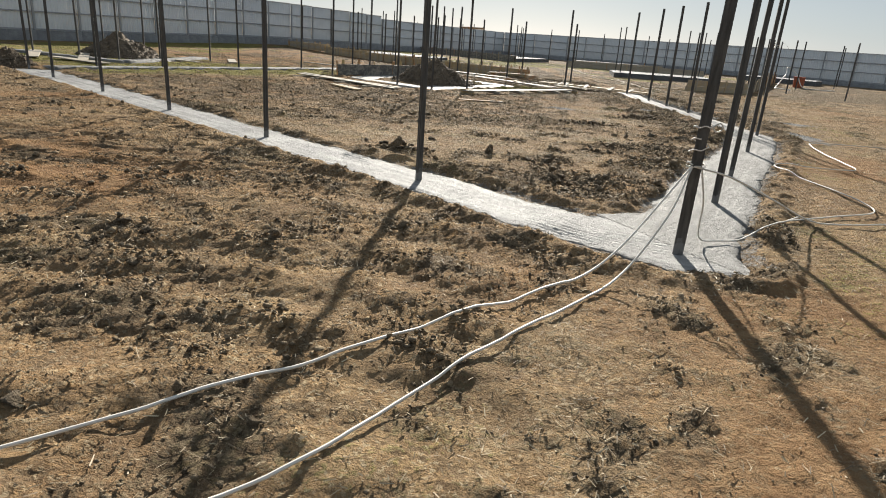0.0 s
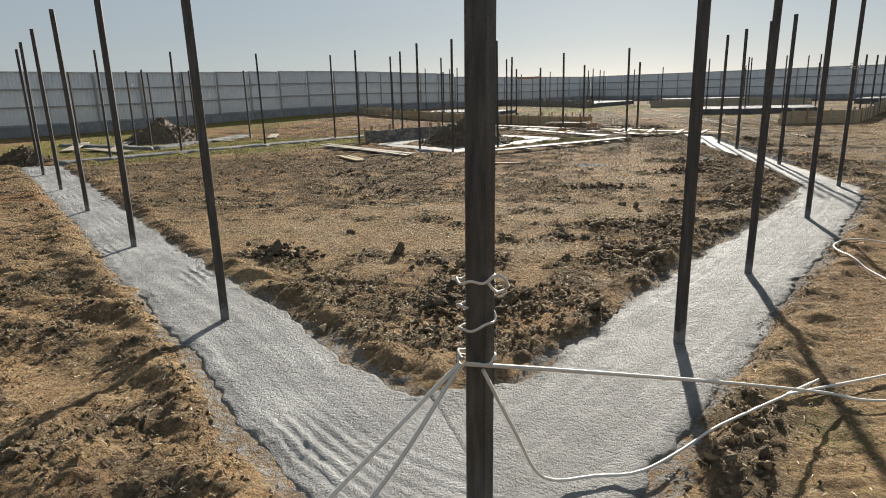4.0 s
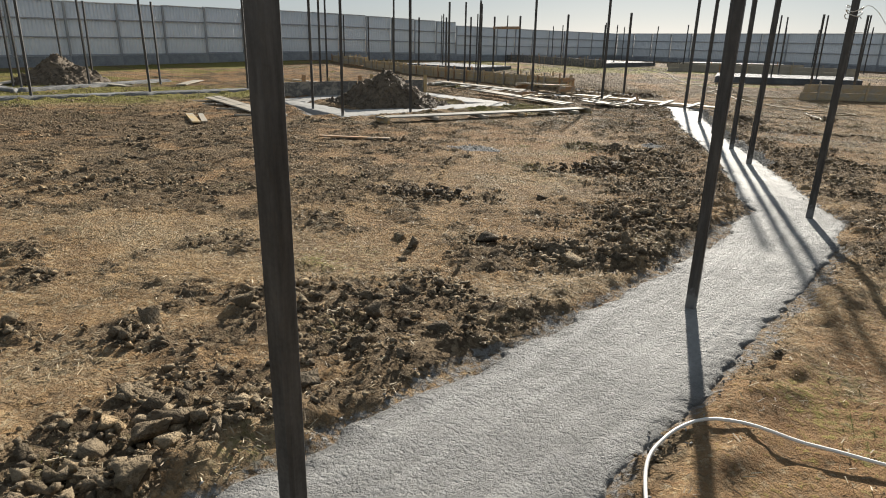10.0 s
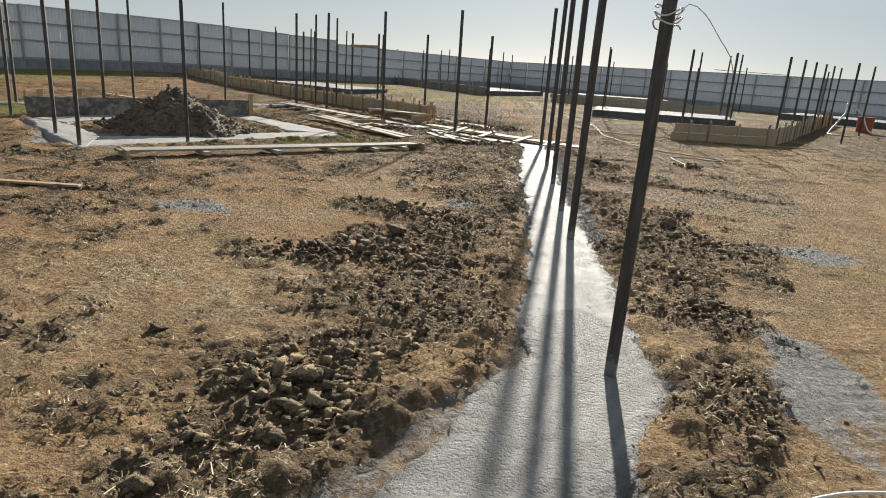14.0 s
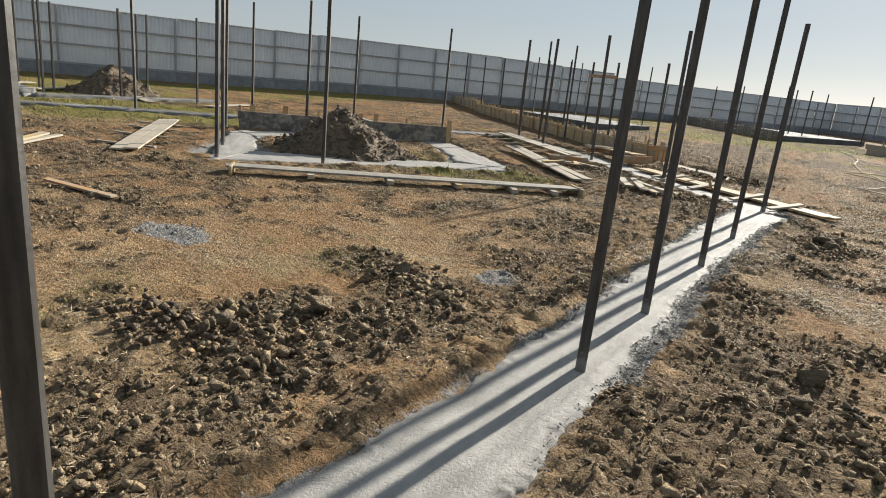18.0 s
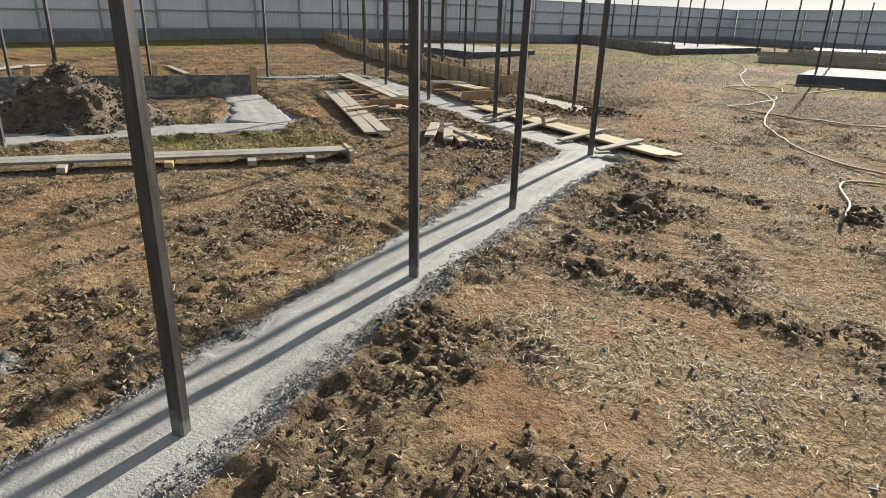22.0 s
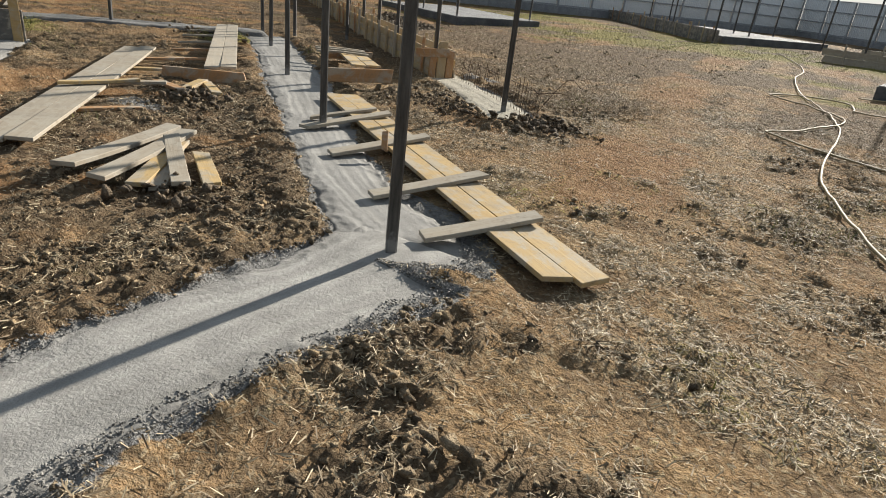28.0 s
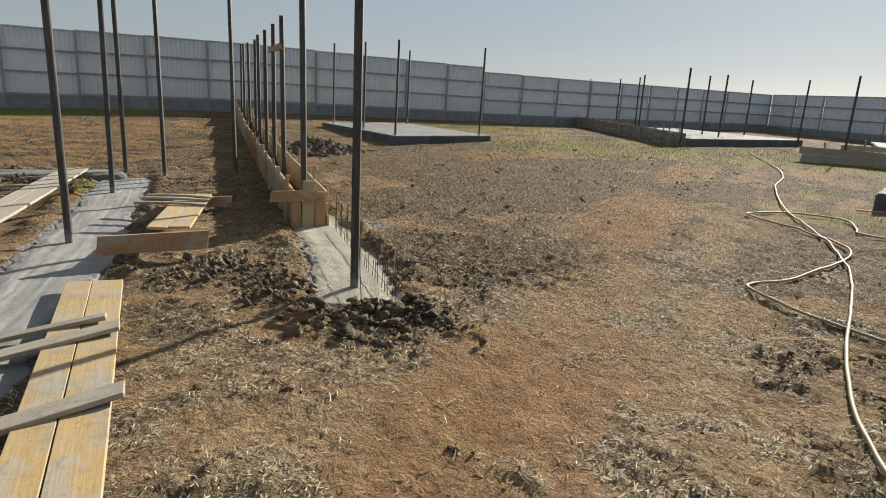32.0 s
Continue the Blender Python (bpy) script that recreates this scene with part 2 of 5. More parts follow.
def make_steel():
    n = Nodes("mill_scale_steel", 0.5, 0.35, 0.5)
    v = n.coords("Object", (1, 1, 0.12))
    w = n.coords("Object")
    rnd = n.node("ShaderNodeObjectInfo").outputs["Random"]
    streak, blot, fine = n.noise(v, 30, 4), n.noise(w, 5, 4), n.noise(w, 90, 3)
    c = n.mix(n.ramp(streak, 0.35, 0.7), (0.036, 0.035, 0.033), (0.115, 0.110, 0.102))
    c = n.mix(n.ramp(blot, 0.55, 0.8, 0.0, 0.6), c, (0.07, 0.052, 0.038))
    c = n.mix(n.math("MULTIPLY", rnd, 0.35), c, (0.05, 0.046, 0.042))
    pos = n.node("ShaderNodeTexCoord")
    sep = n.node("ShaderNodeSeparateXYZ")
    n.link(pos.outputs["Object"], sep.inputs[0])
    splash = n.ramp(n.math("ADD", sep.outputs[2], n.ramp(blot, 0.3, 0.7, -0.10, 0.10)), 0.09, 0.06, 0.0, 0.8)
    n.color(n.mix(splash, c, (0.20, 0.20, 0.198)))      # concrete splashed on the foot
    n.rough(n.ramp(fine, 0.3, 0.7, 0.42, 0.68))
    n.bump(fine, 0.25, 0.002)
    return n.mat


def make_wood(name, a, b, grain=1.0, grey=0.0, rough=0.75):
    n = Nodes(name, rough, 0.0, 0.15)
    v = n.coords("Object", (1.2, 22 * grain, 22 * grain))
    w = n.coords("Object")
    rnd = n.node("ShaderNodeObjectInfo").outputs["Random"]
    lines, blot, dirt = n.noise(v, 2.2, 5, 0.6, 0.4), n.noise(w, 3.0, 4), n.noise(w, 30, 4, 0.7)
    c = n.mix(n.ramp(lines, 0.2, 0.8), a, b)
    c = n.mix(n.math("MULTIPLY", rnd, 0.45), c, tuple(0.6 * x for x in a))
    c = n.mix(n.ramp(blot, 0.48, 0.72, 0.0, 0.55 + grey), c, (0.27, 0.245, 0.205))
    c = n.mix(n.ramp(n.noise(w, 5.5, 5, 0.7, 0.8), 0.47, 0.6, 0.0, 0.7), c, (0.40, 0.365, 0.30))
    c = n.mix(n.ramp(n.noise(w, 12, 5, 0.7, 0.8), 0.58, 0.7, 0.0, 0.5), c, (0.20, 0.165, 0.12))
    c = n.mix(n.ramp(dirt, 0.58, 0.8, 0.0, 0.6), c, (0.15, 0.12, 0.09))
    n.color(c)
    n.bump(n.math("ADD", lines, n.math("MULTIPLY", dirt, 0.4)), 0.5, 0.004)
    return n.mat


def make_paint(name, a, b, rough=0.5, metal=0.0, dirt=0.35):
    n = Nodes(name, rough, metal, 0.5)
    w = n.coords("Object")
    rnd = n.node("ShaderNodeObjectInfo").outputs["Random"]
    big, fine = n.noise(w, 1.3, 4), n.noise(w, 25, 4, 0.7)
    c = n.mix(n.ramp(big, 0.3, 0.7), a, b)
    c = n.mix(n.math("MULTIPLY", rnd, 0.25), c, tuple(0.7 * x for x in a))
    n.color(n.mix(n.ramp(fine, 0.6, 0.85, 0.0, dirt), c, tuple(0.45 * x for x in a)))
    n.bump(fine, 0.15, 0.002)
    return n.mat


SOIL, CLOD, STRAW, GRASS, DUG, CLAY = make_soil(), make_clod(), make_straw(), make_grass(), make_dug(), make_clay()
CONCRETE = make_concrete("fresh_concrete", (0.215, 0.211, 0.199), (0.33, 0.323, 0.306), 0.75, 0.6)
PALEMIX = make_concrete("pale_concrete", (0.235, 0.233, 0.226), (0.39, 0.385, 0.37), 0.75, 0.5)
FLOATED = make_concrete("floated_concrete", (0.30, 0.29, 0.268), (0.375, 0.363, 0.338), 0.8, 0.22)
TROWELLED = make_concrete("trowelled_concrete", (0.255, 0.247, 0.23), (0.345, 0.334, 0.312), 0.8, 0.15)
SLABMIX = make_concrete("cured_concrete", (0.29, 0.29, 0.29), (0.41, 0.41, 0.405), 0.85)
SANDMIX = make_concrete("sandy_concrete", (0.36, 0.325, 0.255), (0.47, 0.43, 0.345), 0.85, 0.4)
ROUGHMIX = make_concrete("coarse_concrete", (0.25, 0.244, 0.23), (0.40, 0.39, 0.37), 0.8, 0.5)
STEEL = make_steel()
RUSTY = make_paint("rusty_rebar", (0.10, 0.065, 0.045), (0.17, 0.10, 0.06), 0.7, 0.3)
PINE = make_wood("yellow_pine", (0.46, 0.315, 0.14), (0.62, 0.46, 0.235), 1.0, 0.4)
OLDPINE = make_wood("weathered_pine", (0.36, 0.305, 0.235), (0.50, 0.445, 0.355), 1.0, 0.3)
REDPINE = make_wood("orange_pine", (0.40, 0.215, 0.10), (0.53, 0.32, 0.165))
GREYBOARD = make_wood("grey_formboard", (0.11, 0.106, 0.10), (0.25, 0.24, 0.222), 0.7)
GREYPINE = make_wood("grey_pine", (0.21, 0.20, 0.175), (0.35, 0.333, 0.295), 1.0, 0.2)
FORMPINE = make_wood("formwork_pine", (0.46, 0.335, 0.19), (0.60, 0.475, 0.30), 1.0, 0.1)
SHEET = make_paint("galvanised_sheet", (0.64, 0.65, 0.645), (0.74, 0.745, 0.735), 0.5, 0.0, 0.15)
RAILPAINT = make_paint("fence_steel", (0.30, 0.31, 0.32), (0.38, 0.39, 0.40), 0.55, 0.0)
PLINTH = make_concrete("plinth_concrete", (0.32, 0.33, 0.345), (0.43, 0.44, 0.45), 0.85)
SLABSIDE = make_concrete("dark_concrete_side", (0.10, 0.105, 0.11), (0.17, 0.175, 0.18), 0.85, 0.6)
HOSE = make_paint("cream_hose", (0.32, 0.25, 0.14), (0.42, 0.34, 0.20), 0.65, 0.0, 0.4)
CABLE = make_paint("white_cable", (0.66, 0.62, 0.55), (0.78, 0.75, 0.69), 0.5, 0.0, 0.3)
ORANGE = make_paint("orange_plastic", (0.30, 0.07, 0.03), (0.40, 0.11, 0.05), 0.45)


# ---- mesh helpers ----
def mesh_of(name, verts, faces, mats, smooth=False):
    """A mesh from arrays; faces all have the same number of corners."""
    verts, faces = np.asarray(verts, np.float32), np.asarray(faces, np.int32)
    me = bpy.data.meshes.new(name)
    k = faces.shape[1]
    me.vertices.add(len(verts))
    me.vertices.foreach_set("co", verts.ravel())
    me.loops.add(faces.size)
    me.loops.foreach_set("vertex_index", faces.ravel())
    me.polygons.add(len(faces))
    me.polygons.foreach_set("loop_start", np.arange(0, faces.size, k, dtype=np.int32))
    me.polygons.foreach_set("loop_total", np.full(len(faces), k, np.int32))
    if smooth:
        me.polygons.foreach_set("use_smooth", np.ones(len(faces), bool))
    me.update(calc_edges=True)
    for m in mats if isinstance(mats, (list, tuple)) else [mats]:
        me.materials.append(m)
    return me


def part(name, data, parent=None, m=None, label=""):
    """Links a mesh as one object under a thing or a part."""
    ob = new(name, data)
    ob.parent = parent
    if m is not None:
        ob.matrix_basis = m
    return tagged(ob, label)


def bm_mesh(name, bm, mat, smooth=False):
    me = bpy.data.meshes.new(name)
    bm.normal_update()
    bm.to_mesh(me)
    bm.free()
    me.materials.append(mat)
    if smooth:
        me.polygons.foreach_set("use_smooth", np.ones(len(me.polygons), bool))
    return me


def box_mesh(name, sx, sy, sz, mat, bevel=0.004, z0=0.0, rough=0.0, seed=0):
    """A bevelled box, centred in x and y, from z0 upwards, with slightly uneven corners."""
    bm = bmesh.new()
    bmesh.ops.create_cube(bm, size=1.0)
    rng = random.Random(seed)
    for v in bm.verts:
        v.co = Vector((v.co.x * sx, v.co.y * sy, (v.co.z + 0.5) * sz + z0))
        v.co += Vector([rng.uniform(-rough, rough) for _ in range(3)])
    if bevel:
        bmesh.ops.bevel(bm, geom=bm.edges[:], offset=min(bevel, 0.3 * min(sx, sy, sz)), segments=1, affect="EDGES")
    return bm_mesh(name, bm, mat)


def board_mesh(name, length, width, thick, mat, warp=0.01, seed=0, cut=0.02):
    """A sawn board along x with a slight bow and twist and uneven sawn ends."""
    rng = random.Random(seed)
    n, bm = 10, bmesh.new()
    bow, twist, c0, c1 = rng.uniform(-warp, warp), rng.uniform(-0.02, 0.02), rng.uniform(-cut, cut), rng.uniform(-cut, cut)
    rings = []
    for i in range(n + 1):
        u = i / n
        x = (u - 0.5) * length
        ring = []
        for sy, sz in ((-1, 0), (1, 0), (1, 1), (-1, 1)):
            y = sy * width / 2 + rng.uniform(-0.0015, 0.0015)
            z = sz * thick + bow * (4 * (u - 0.5) ** 2) + twist * (u - 0.5) * sy * width
            ring.append(bm.verts.new((x + sy * (c0 if i == 0 else c1 if i == n else 0), y, z)))
        rings.append(ring)
    for a, b in zip(rings, rings[1:]):
        for k in range(4):
            bm.faces.new((a[k], a[(k + 1) % 4], b[(k + 1) % 4], b[k]))
    bm.faces.new(rings[0][::-1])
    bm.faces.new(rings[-1])
    bmesh.ops.recalc_face_normals(bm, faces=bm.faces[:])
    hard = [e for e in bm.edges if e.calc_face_angle(0) > 1.0]
    bmesh.ops.bevel(bm, geom=hard, offset=0.003, segments=1, affect="EDGES")
    return bm_mesh(name, bm, mat)


def lay(p0, p1, z0=0.0, z1=None, roll=0.0):
    """The pose of a board whose middle line runs from p0 to p1."""
    z1 = z0 if z1 is None else z1
    a, b = Vector((*p0, z0)), Vector((*p1, z1))
    d = b - a
    yaw, pitch = math.degrees(math.atan2(d.y, d.x)), math.degrees(math.atan2(d.z, math.hypot(d.x, d.y)))
    c = (a + b) / 2
    return pose(c.x, c.y, c.z, 0, 0, yaw) @ pose(0, 0, 0, 0, -pitch, 0) @ pose(0, 0, 0, roll, 0, 0)


def smooth_line(points, step=0.06):
    """A Catmull-Rom line through points, sampled about every step metres."""
    p = np.asarray(points, float)
    p = np.vstack([2 * p[0] - p[1], p, 2 * p[-1] - p[-2]])
    out = []
    for i in range(1, len(p) - 2):
        n = max(2, int(np.linalg.norm(p[i + 1] - p[i]) / step))
        t = np.linspace(0, 1, n, endpoint=False)[:, None]
        a, b, c, d = p[i - 1 : i + 3]
        out.append(0.5 * (2 * b + (c - a) * t + (2 * a - 5 * b + 4 * c - d) * t**2 + (3 * b - a - 3 * c + d) * t**3))
    return np.vstack([*out, p[-2]])


def tube_mesh(name, line, radius, mat, sides=8):
    line = np.asarray(line, float)
    tang = np.gradient(line, axis=0)
    tang /= np.linalg.norm(tang, axis=1)[:, None] + 1e-9
    up = np.where(np.abs(tang[:, 2:3]) > 0.9, (1.0, 0, 0), (0, 0, 1.0))
    side = np.cross(tang, up)
    side /= np.linalg.norm(side, axis=1)[:, None]
    over = np.cross(side, tang)
    a = np.linspace(0, 2 * np.pi, sides, endpoint=False)
    v = line[:, None] + radius * (np.cos(a)[None, :, None] * side[:, None] + np.sin(a)[None, :, None] * over[:, None])
    n = len(line)
    i, k = np.meshgrid(np.arange(n - 1), np.arange(sides), indexing="ij")
    f = np.stack([i * sides + k, i * sides + (k + 1) % sides, (i + 1) * sides + (k + 1) % sides, (i + 1) * sides + k], -1).reshape(-1, 4)
    return mesh_of(name, v.reshape(-1, 3), f, mat, True)


# ---- noise on arrays ----
_rng = np.random.default_rng(7)
_grad = _rng.uniform(0, 2 * np.pi, (256, 256))


def pn(x, y, seed=0):
    """Gradient noise, about -0.7 to 0.7."""
    x, y = np.asarray(x, float) + seed * 17.31, np.asarray(y, float) + seed * 9.77
    i, j = np.floor(x).astype(int), np.floor(y).astype(int)
    u, v = x - i, y - j
    su, sv = u * u * u * (u * (u * 6 - 15) + 10), v * v * v * (v * (v * 6 - 15) + 10)

    def corner(a, b):
        g = _grad[(i + a) % 256, (j + b) % 256]
        return np.cos(g) * (u - a) + np.sin(g) * (v - b)

    n0 = corner(0, 0) * (1 - su) + corner(1, 0) * su
    n1 = corner(0, 1) * (1 - su) + corner(1, 1) * su
    return n0 * (1 - sv) + n1 * sv


def fbm(x, y, octaves=4, seed=0, gain=0.5):
    return sum(gain**o * pn(x * 2.03**o, y * 2.03**o, seed + o) for o in range(octaves))


def step01(v, lo, hi):
    t = np.clip((v - lo) / (hi - lo), 0, 1)
    return t * t * (3 - 2 * t)


# ---- plan ----
# Concrete strips: cross-sections (inner edge, outer edge), end to end.
STRIP_A = [((2.9, 6.25), (3.95, 4.55)), ((3.5, 6.5), (4.15, 5.6)), ((3.92, 7.55), (4.87, 7.16)), ((4.42, 8.65), (5.48, 8.8)), ((4.9, 9.75), (6.0, 9.9)), ((5.5, 11.0), (6.5, 11.1)),
           ((6.15, 12.4), (7.15, 12.75)), ((6.74, 14.1), (7.6, 14.15)), ((6.74, 15.4), (7.45, 15.6)), ((6.64, 17.0), (7.32, 17.0)), ((6.47, 18.7), (7.1, 18.7)),
           ((6.25, 20.2), (6.92, 20.3)), ((6.1, 21.8), (6.82, 21.9)), ((6.0, 23.3), (6.7, 23.4)), ((5.94, 24.6), (6.8, 24.75))]
STRIP_B = [((4.0, 6.1), (4.1, 4.72)), ((3.3, 6.15), (3.5, 4.72)), ((2.65, 6.3), (2.65, 5.25)), ((1.2, 7.45), (1.15, 6.5)), ((-0.1, 8.4), (-0.75, 7.85)), ((-2.65, 10.4), (-3.2, 9.75)), ((-5.3, 12.45), (-5.85, 11.75)), ((-8.97, 15.3), (-9.6, 14.55)), ((-10.1, 16.1), (-10.75, 15.4))]
STRIP_C = [((5.93, 24.45), (6.78, 24.85)), ((5.8, 24.78), (6.5, 25.25)), ((5.15, 25.2), (5.55, 25.63)), ((4.2, 25.8), (4.58, 26.28)), ((2.1, 27.22), (2.6, 27.85)), ((0.1, 28.6), (0.5, 29.2)), ((-1.85, 29.85), (-1.5, 30.55))]
STRIP_D = [((-9.8, 15.85), (-10.35, 16.05)), ((-7.3, 20.25), (-7.85, 20.45)), ((-4.5, 25.15), (-5.05, 25.35)), ((-1.5, 30.15), (-2.05, 30.4))]
FRAME_U = [[((-1.15, 20.1), (-0.35, 18.65)), ((-0.5, 20.75), (0.35, 20.0)), ((0.3, 22.1), (1.15, 21.55)), ((1.55, 23.7), (2.45, 23.95))],
           [((1.0, 23.45), (2.4, 23.7)), ((-0.1, 24.45), (0.5, 24.95)), ((-1.85, 25.55), (-1.35, 26.15))],
           [((-0.85, 20.3), (0.1, 18.85)), ((-1.85, 20.95), (-1.9, 20.2)), ((-2.75, 21.5), (-3.65, 21.6))],
           [((-2.6, 21.4), (-3.55, 21.5)), ((-2.2, 23.4), (-2.85, 23.7)), ((-1.65, 25.5), (-1.8, 26.1))]]
PAD = [((4.62, 28.2), (5.12, 28.62)), ((3.85, 28.85), (4.4, 29.25)), ((2.85, 29.58), (3.05, 30.15)), ((1.4, 30.5), (1.7, 30.95))]
STRIPS = [STRIP_A, STRIP_B, STRIP_C, STRIP_D, PAD]


def terrain(x, y):
    """The broad lie of the land, which rises a little towards the site's far fence."""
    r = np.hypot(np.asarray(x, float) - 3.0, np.asarray(y, float) - 17.0)
    return (0.22 + 0.22 * step01(-np.asarray(x, float), 6.0, 15.0)) * step01(r, 15.0, 30.0)


def strip_distance(x, y, strips):
    """How far outside the strips a place lies (negative inside)."""
    best = np.full(np.shape(x), 99.0)
    for strip in strips:
        mids = [((a[0] + b[0]) / 2, (a[1] + b[1]) / 2, math.hypot(a[0] - b[0], a[1] - b[1]) / 2) for a, b in strip]
        last = len(mids) - 2
        for k, ((x0, y0, w0), (x1, y1, w1)) in enumerate(zip(mids, mids[1:])):
            dx, dy = x1 - x0, y1 - y0
            long = math.hypot(dx, dy)
            raw = ((x - x0) * dx + (y - y0) * dy) / long**2
            t = np.clip(raw, 0, 1)
            d = np.hypot(x - x0 - t * dx, y - y0 - t * dy) - (w0 + (w1 - w0) * t)
            if k == 0:
                d = np.where(raw < 0.05, np.maximum(d, (0.05 - raw) * long), d)
            if k == last:
                d = np.where(raw > 0.95, np.maximum(d, (raw - 0.95) * long), d)
            best = np.minimum(best, d)
    return best


def polyline_side(x, y, line):
    """The signed distance from a line: positive to its right."""
    best, sign = np.full(np.shape(x), 999.0), np.zeros(np.shape(x))
    for (x0, y0), (x1, y1) in zip(line, line[1:]):
        dx, dy = x1 - x0, y1 - y0
        t = np.clip(((x - x0) * dx + (y - y0) * dy) / (dx * dx + dy * dy), 0, 1)
        d = np.hypot(x - x0 - t * dx, y - y0 - t * dy)
        near = d < best
        best = np.where(near, d, best)
        sign = np.where(near, np.sign((x - x0) * dy - (y - y0) * dx), sign)
    return best * sign


MID_A = [((a[0] + b[0]) / 2, (a[1] + b[1]) / 2) for a, b in STRIP_A]
LINE_AC = MID_A + [((a[0] + b[0]) / 2, (a[1] + b[1]) / 2) for a, b in STRIP_C[1:]]
LINE_D = [((a[0] + b[0]) / 2, (a[1] + b[1]) / 2) for a, b in STRIP_D]
LINE_B = [((a[0] + b[0]) / 2, (a[1] + b[1]) / 2) for a, b in STRIP_B]
FENCE = [(-27.0, -2.0), (-18.6, 23.5), (-14.6, 36.0), (-8.6, 51.0)], [(-8.6, 51.0), (0.5, 71.5)], [(0.5, 71.5), (27.0, 49.5), (38.0, 38.0)]
GREY_SPOTS = [(3.3, 16.6, 0.5, 0.3), (9.4, 17.6, 0.5, 0.4), (8.45, 14.4, 0.35, 0.9), (2.6, 25.4, 0.4, 0.2), (3.0, 30.5, 0.3, 0.3), (5.75, 18.1, 0.2, 0.25)]
# Banks of dug clods and patches of smooth tan soil: middle and radii.
BANKS = [(2.75, 7.7, 0.95, 0.6), (2.5, 8.85, 0.55, 0.4), (4.25, 9.15, 0.4, 0.4), (4.45, 10.3, 0.5, 0.5), (4.7, 11.1, 0.5, 0.28), (5.3, 12.15, 0.6, 0.35), (5.8, 13.3, 0.45, 0.6), (5.95, 15.0, 0.35, 1.2),
         (5.0, 15.6, 0.45, 0.3), (3.68, 13.6, 0.55, 0.3), (5.15, 16.1, 0.4, 0.4), (5.4, 17.5, 0.65, 0.28), (5.9, 16.8, 0.4, 0.6), (5.7, 18.6, 0.3, 0.3), (5.2, 20.7, 0.55, 0.35), (0.6, 8.75, 0.5, 0.25), (4.75, 5.6, 0.35, 0.6), (5.2, 6.9, 0.3, 0.6),
          (2.9, 9.8, 0.35, 0.2), (3.45, 10.0, 0.35, 0.2), (4.05, 9.35, 0.4, 0.3), (3.0, 11.4, 0.5, 0.2), (2.2, 10.4, 0.4, 0.2), (3.9, 10.7, 0.35, 0.25), (0.8, 12.8, 0.9, 0.3), (3.9, 14.8, 0.4, 0.3), (5.3, 25.95, 0.35, 0.16), (4.6, 26.35, 0.35, 0.16)]
BANKS += [(7.9, 13.6, 0.22, 0.8), (7.95, 15.3, 0.3, 0.8), (7.9, 16.8, 0.35, 0.8), (8.3, 18.7, 0.35, 0.5), (8.9, 17.0, 0.5, 0.6), (7.75, 18.3, 0.4, 0.8), (8.3, 17.6, 0.5, 0.5), (7.45, 19.4, 0.25, 0.7), (7.55, 22.4, 0.42, 0.35), (7.4, 21.0, 0.5, 0.16), (8.1, 21.05, 0.5, 0.16), (8.8, 20.95, 0.5, 0.16), (9.4, 20.7, 0.5, 0.2), (7.4, 22.9, 0.4, 0.4),
          (7.7, 23.8, 0.5, 0.16), (8.45, 23.72, 0.4, 0.14), (6.85, 24.3, 0.18, 0.5), (9.15, 23.7, 0.3, 0.3), (5.2, 28.4, 0.6, 0.5), (3.6, 28.3, 0.8, 0.4), (2.6, 25.85, 0.5, 0.3), (4.9, 24.6, 0.8, 0.5)]
GREENS = [(-8.5, 19.5, 3.0, 2.5), (-6.5, 22.8, 2.2, 1.5), (-12.0, 24.0, 2.5, 2.0), (-3.3, 26.2, 1.3, 1.0), (2.7, 23.2, 0.9, 0.7), (-0.2, 22.5, 1.3, 0.9), (-0.5, 41.5, 3.5, 2.2), (1.5, 45.0, 3.0, 2.0), (6.8, 38.9, 1.3, 0.7), (-13.0, 33.0, 1.2, 4.0), (-15.5, 27.0, 1.0, 6.0), (12.0, 46.0, 6.0, 3.0), (-1.5, 29.2, 1.2, 0.6), (-13.0, 20.0, 4.0, 3.0), (-5.6, 23.6, 1.0, 2.5), (-14.5, 36.0, 1.0, 4.0), (-6.0, 46.0, 2.5, 6.0), (0.2, 21.3, 1.0, 0.3), (2.2, 22.0, 1.2, 0.35), (-8.8, 16.9, 0.6, 1.2), (5.5, 47.0, 4.0, 3.0), (8.3, 36.0, 2.0, 1.0)]
TANS = [(4.05, 16.9, 0.7, 0.45), (5.2, 11.35, 0.35, 0.2), (4.2, 14.6, 0.5, 0.35), (6.25, 19.9, 0.15, 0.6), (7.6, 20.2, 0.5, 0.25), (5.3, 18.0, 0.3, 0.2), (1.8, 11.6, 1.0, 0.4), (0.8, 10.0, 1.6, 0.7), (3.6, 11.5, 0.95, 0.45), (3.4, 9.5, 0.45, 0.3), (4.6, 9.35, 0.25, 0.25), (5.6, 11.7, 0.4, 0.28), (4.6, 18.3, 1.0, 0.4), (8.3, 20.5, 0.6, 0.25), (8.85, 19.8, 0.9, 0.6), (8.5, 24.9, 0.7, 0.6), (6.4, 29.5, 0.8, 1.8), (7.0, 21.3, 0.15, 0.5), (6.95, 23.4, 0.14, 0.5)]
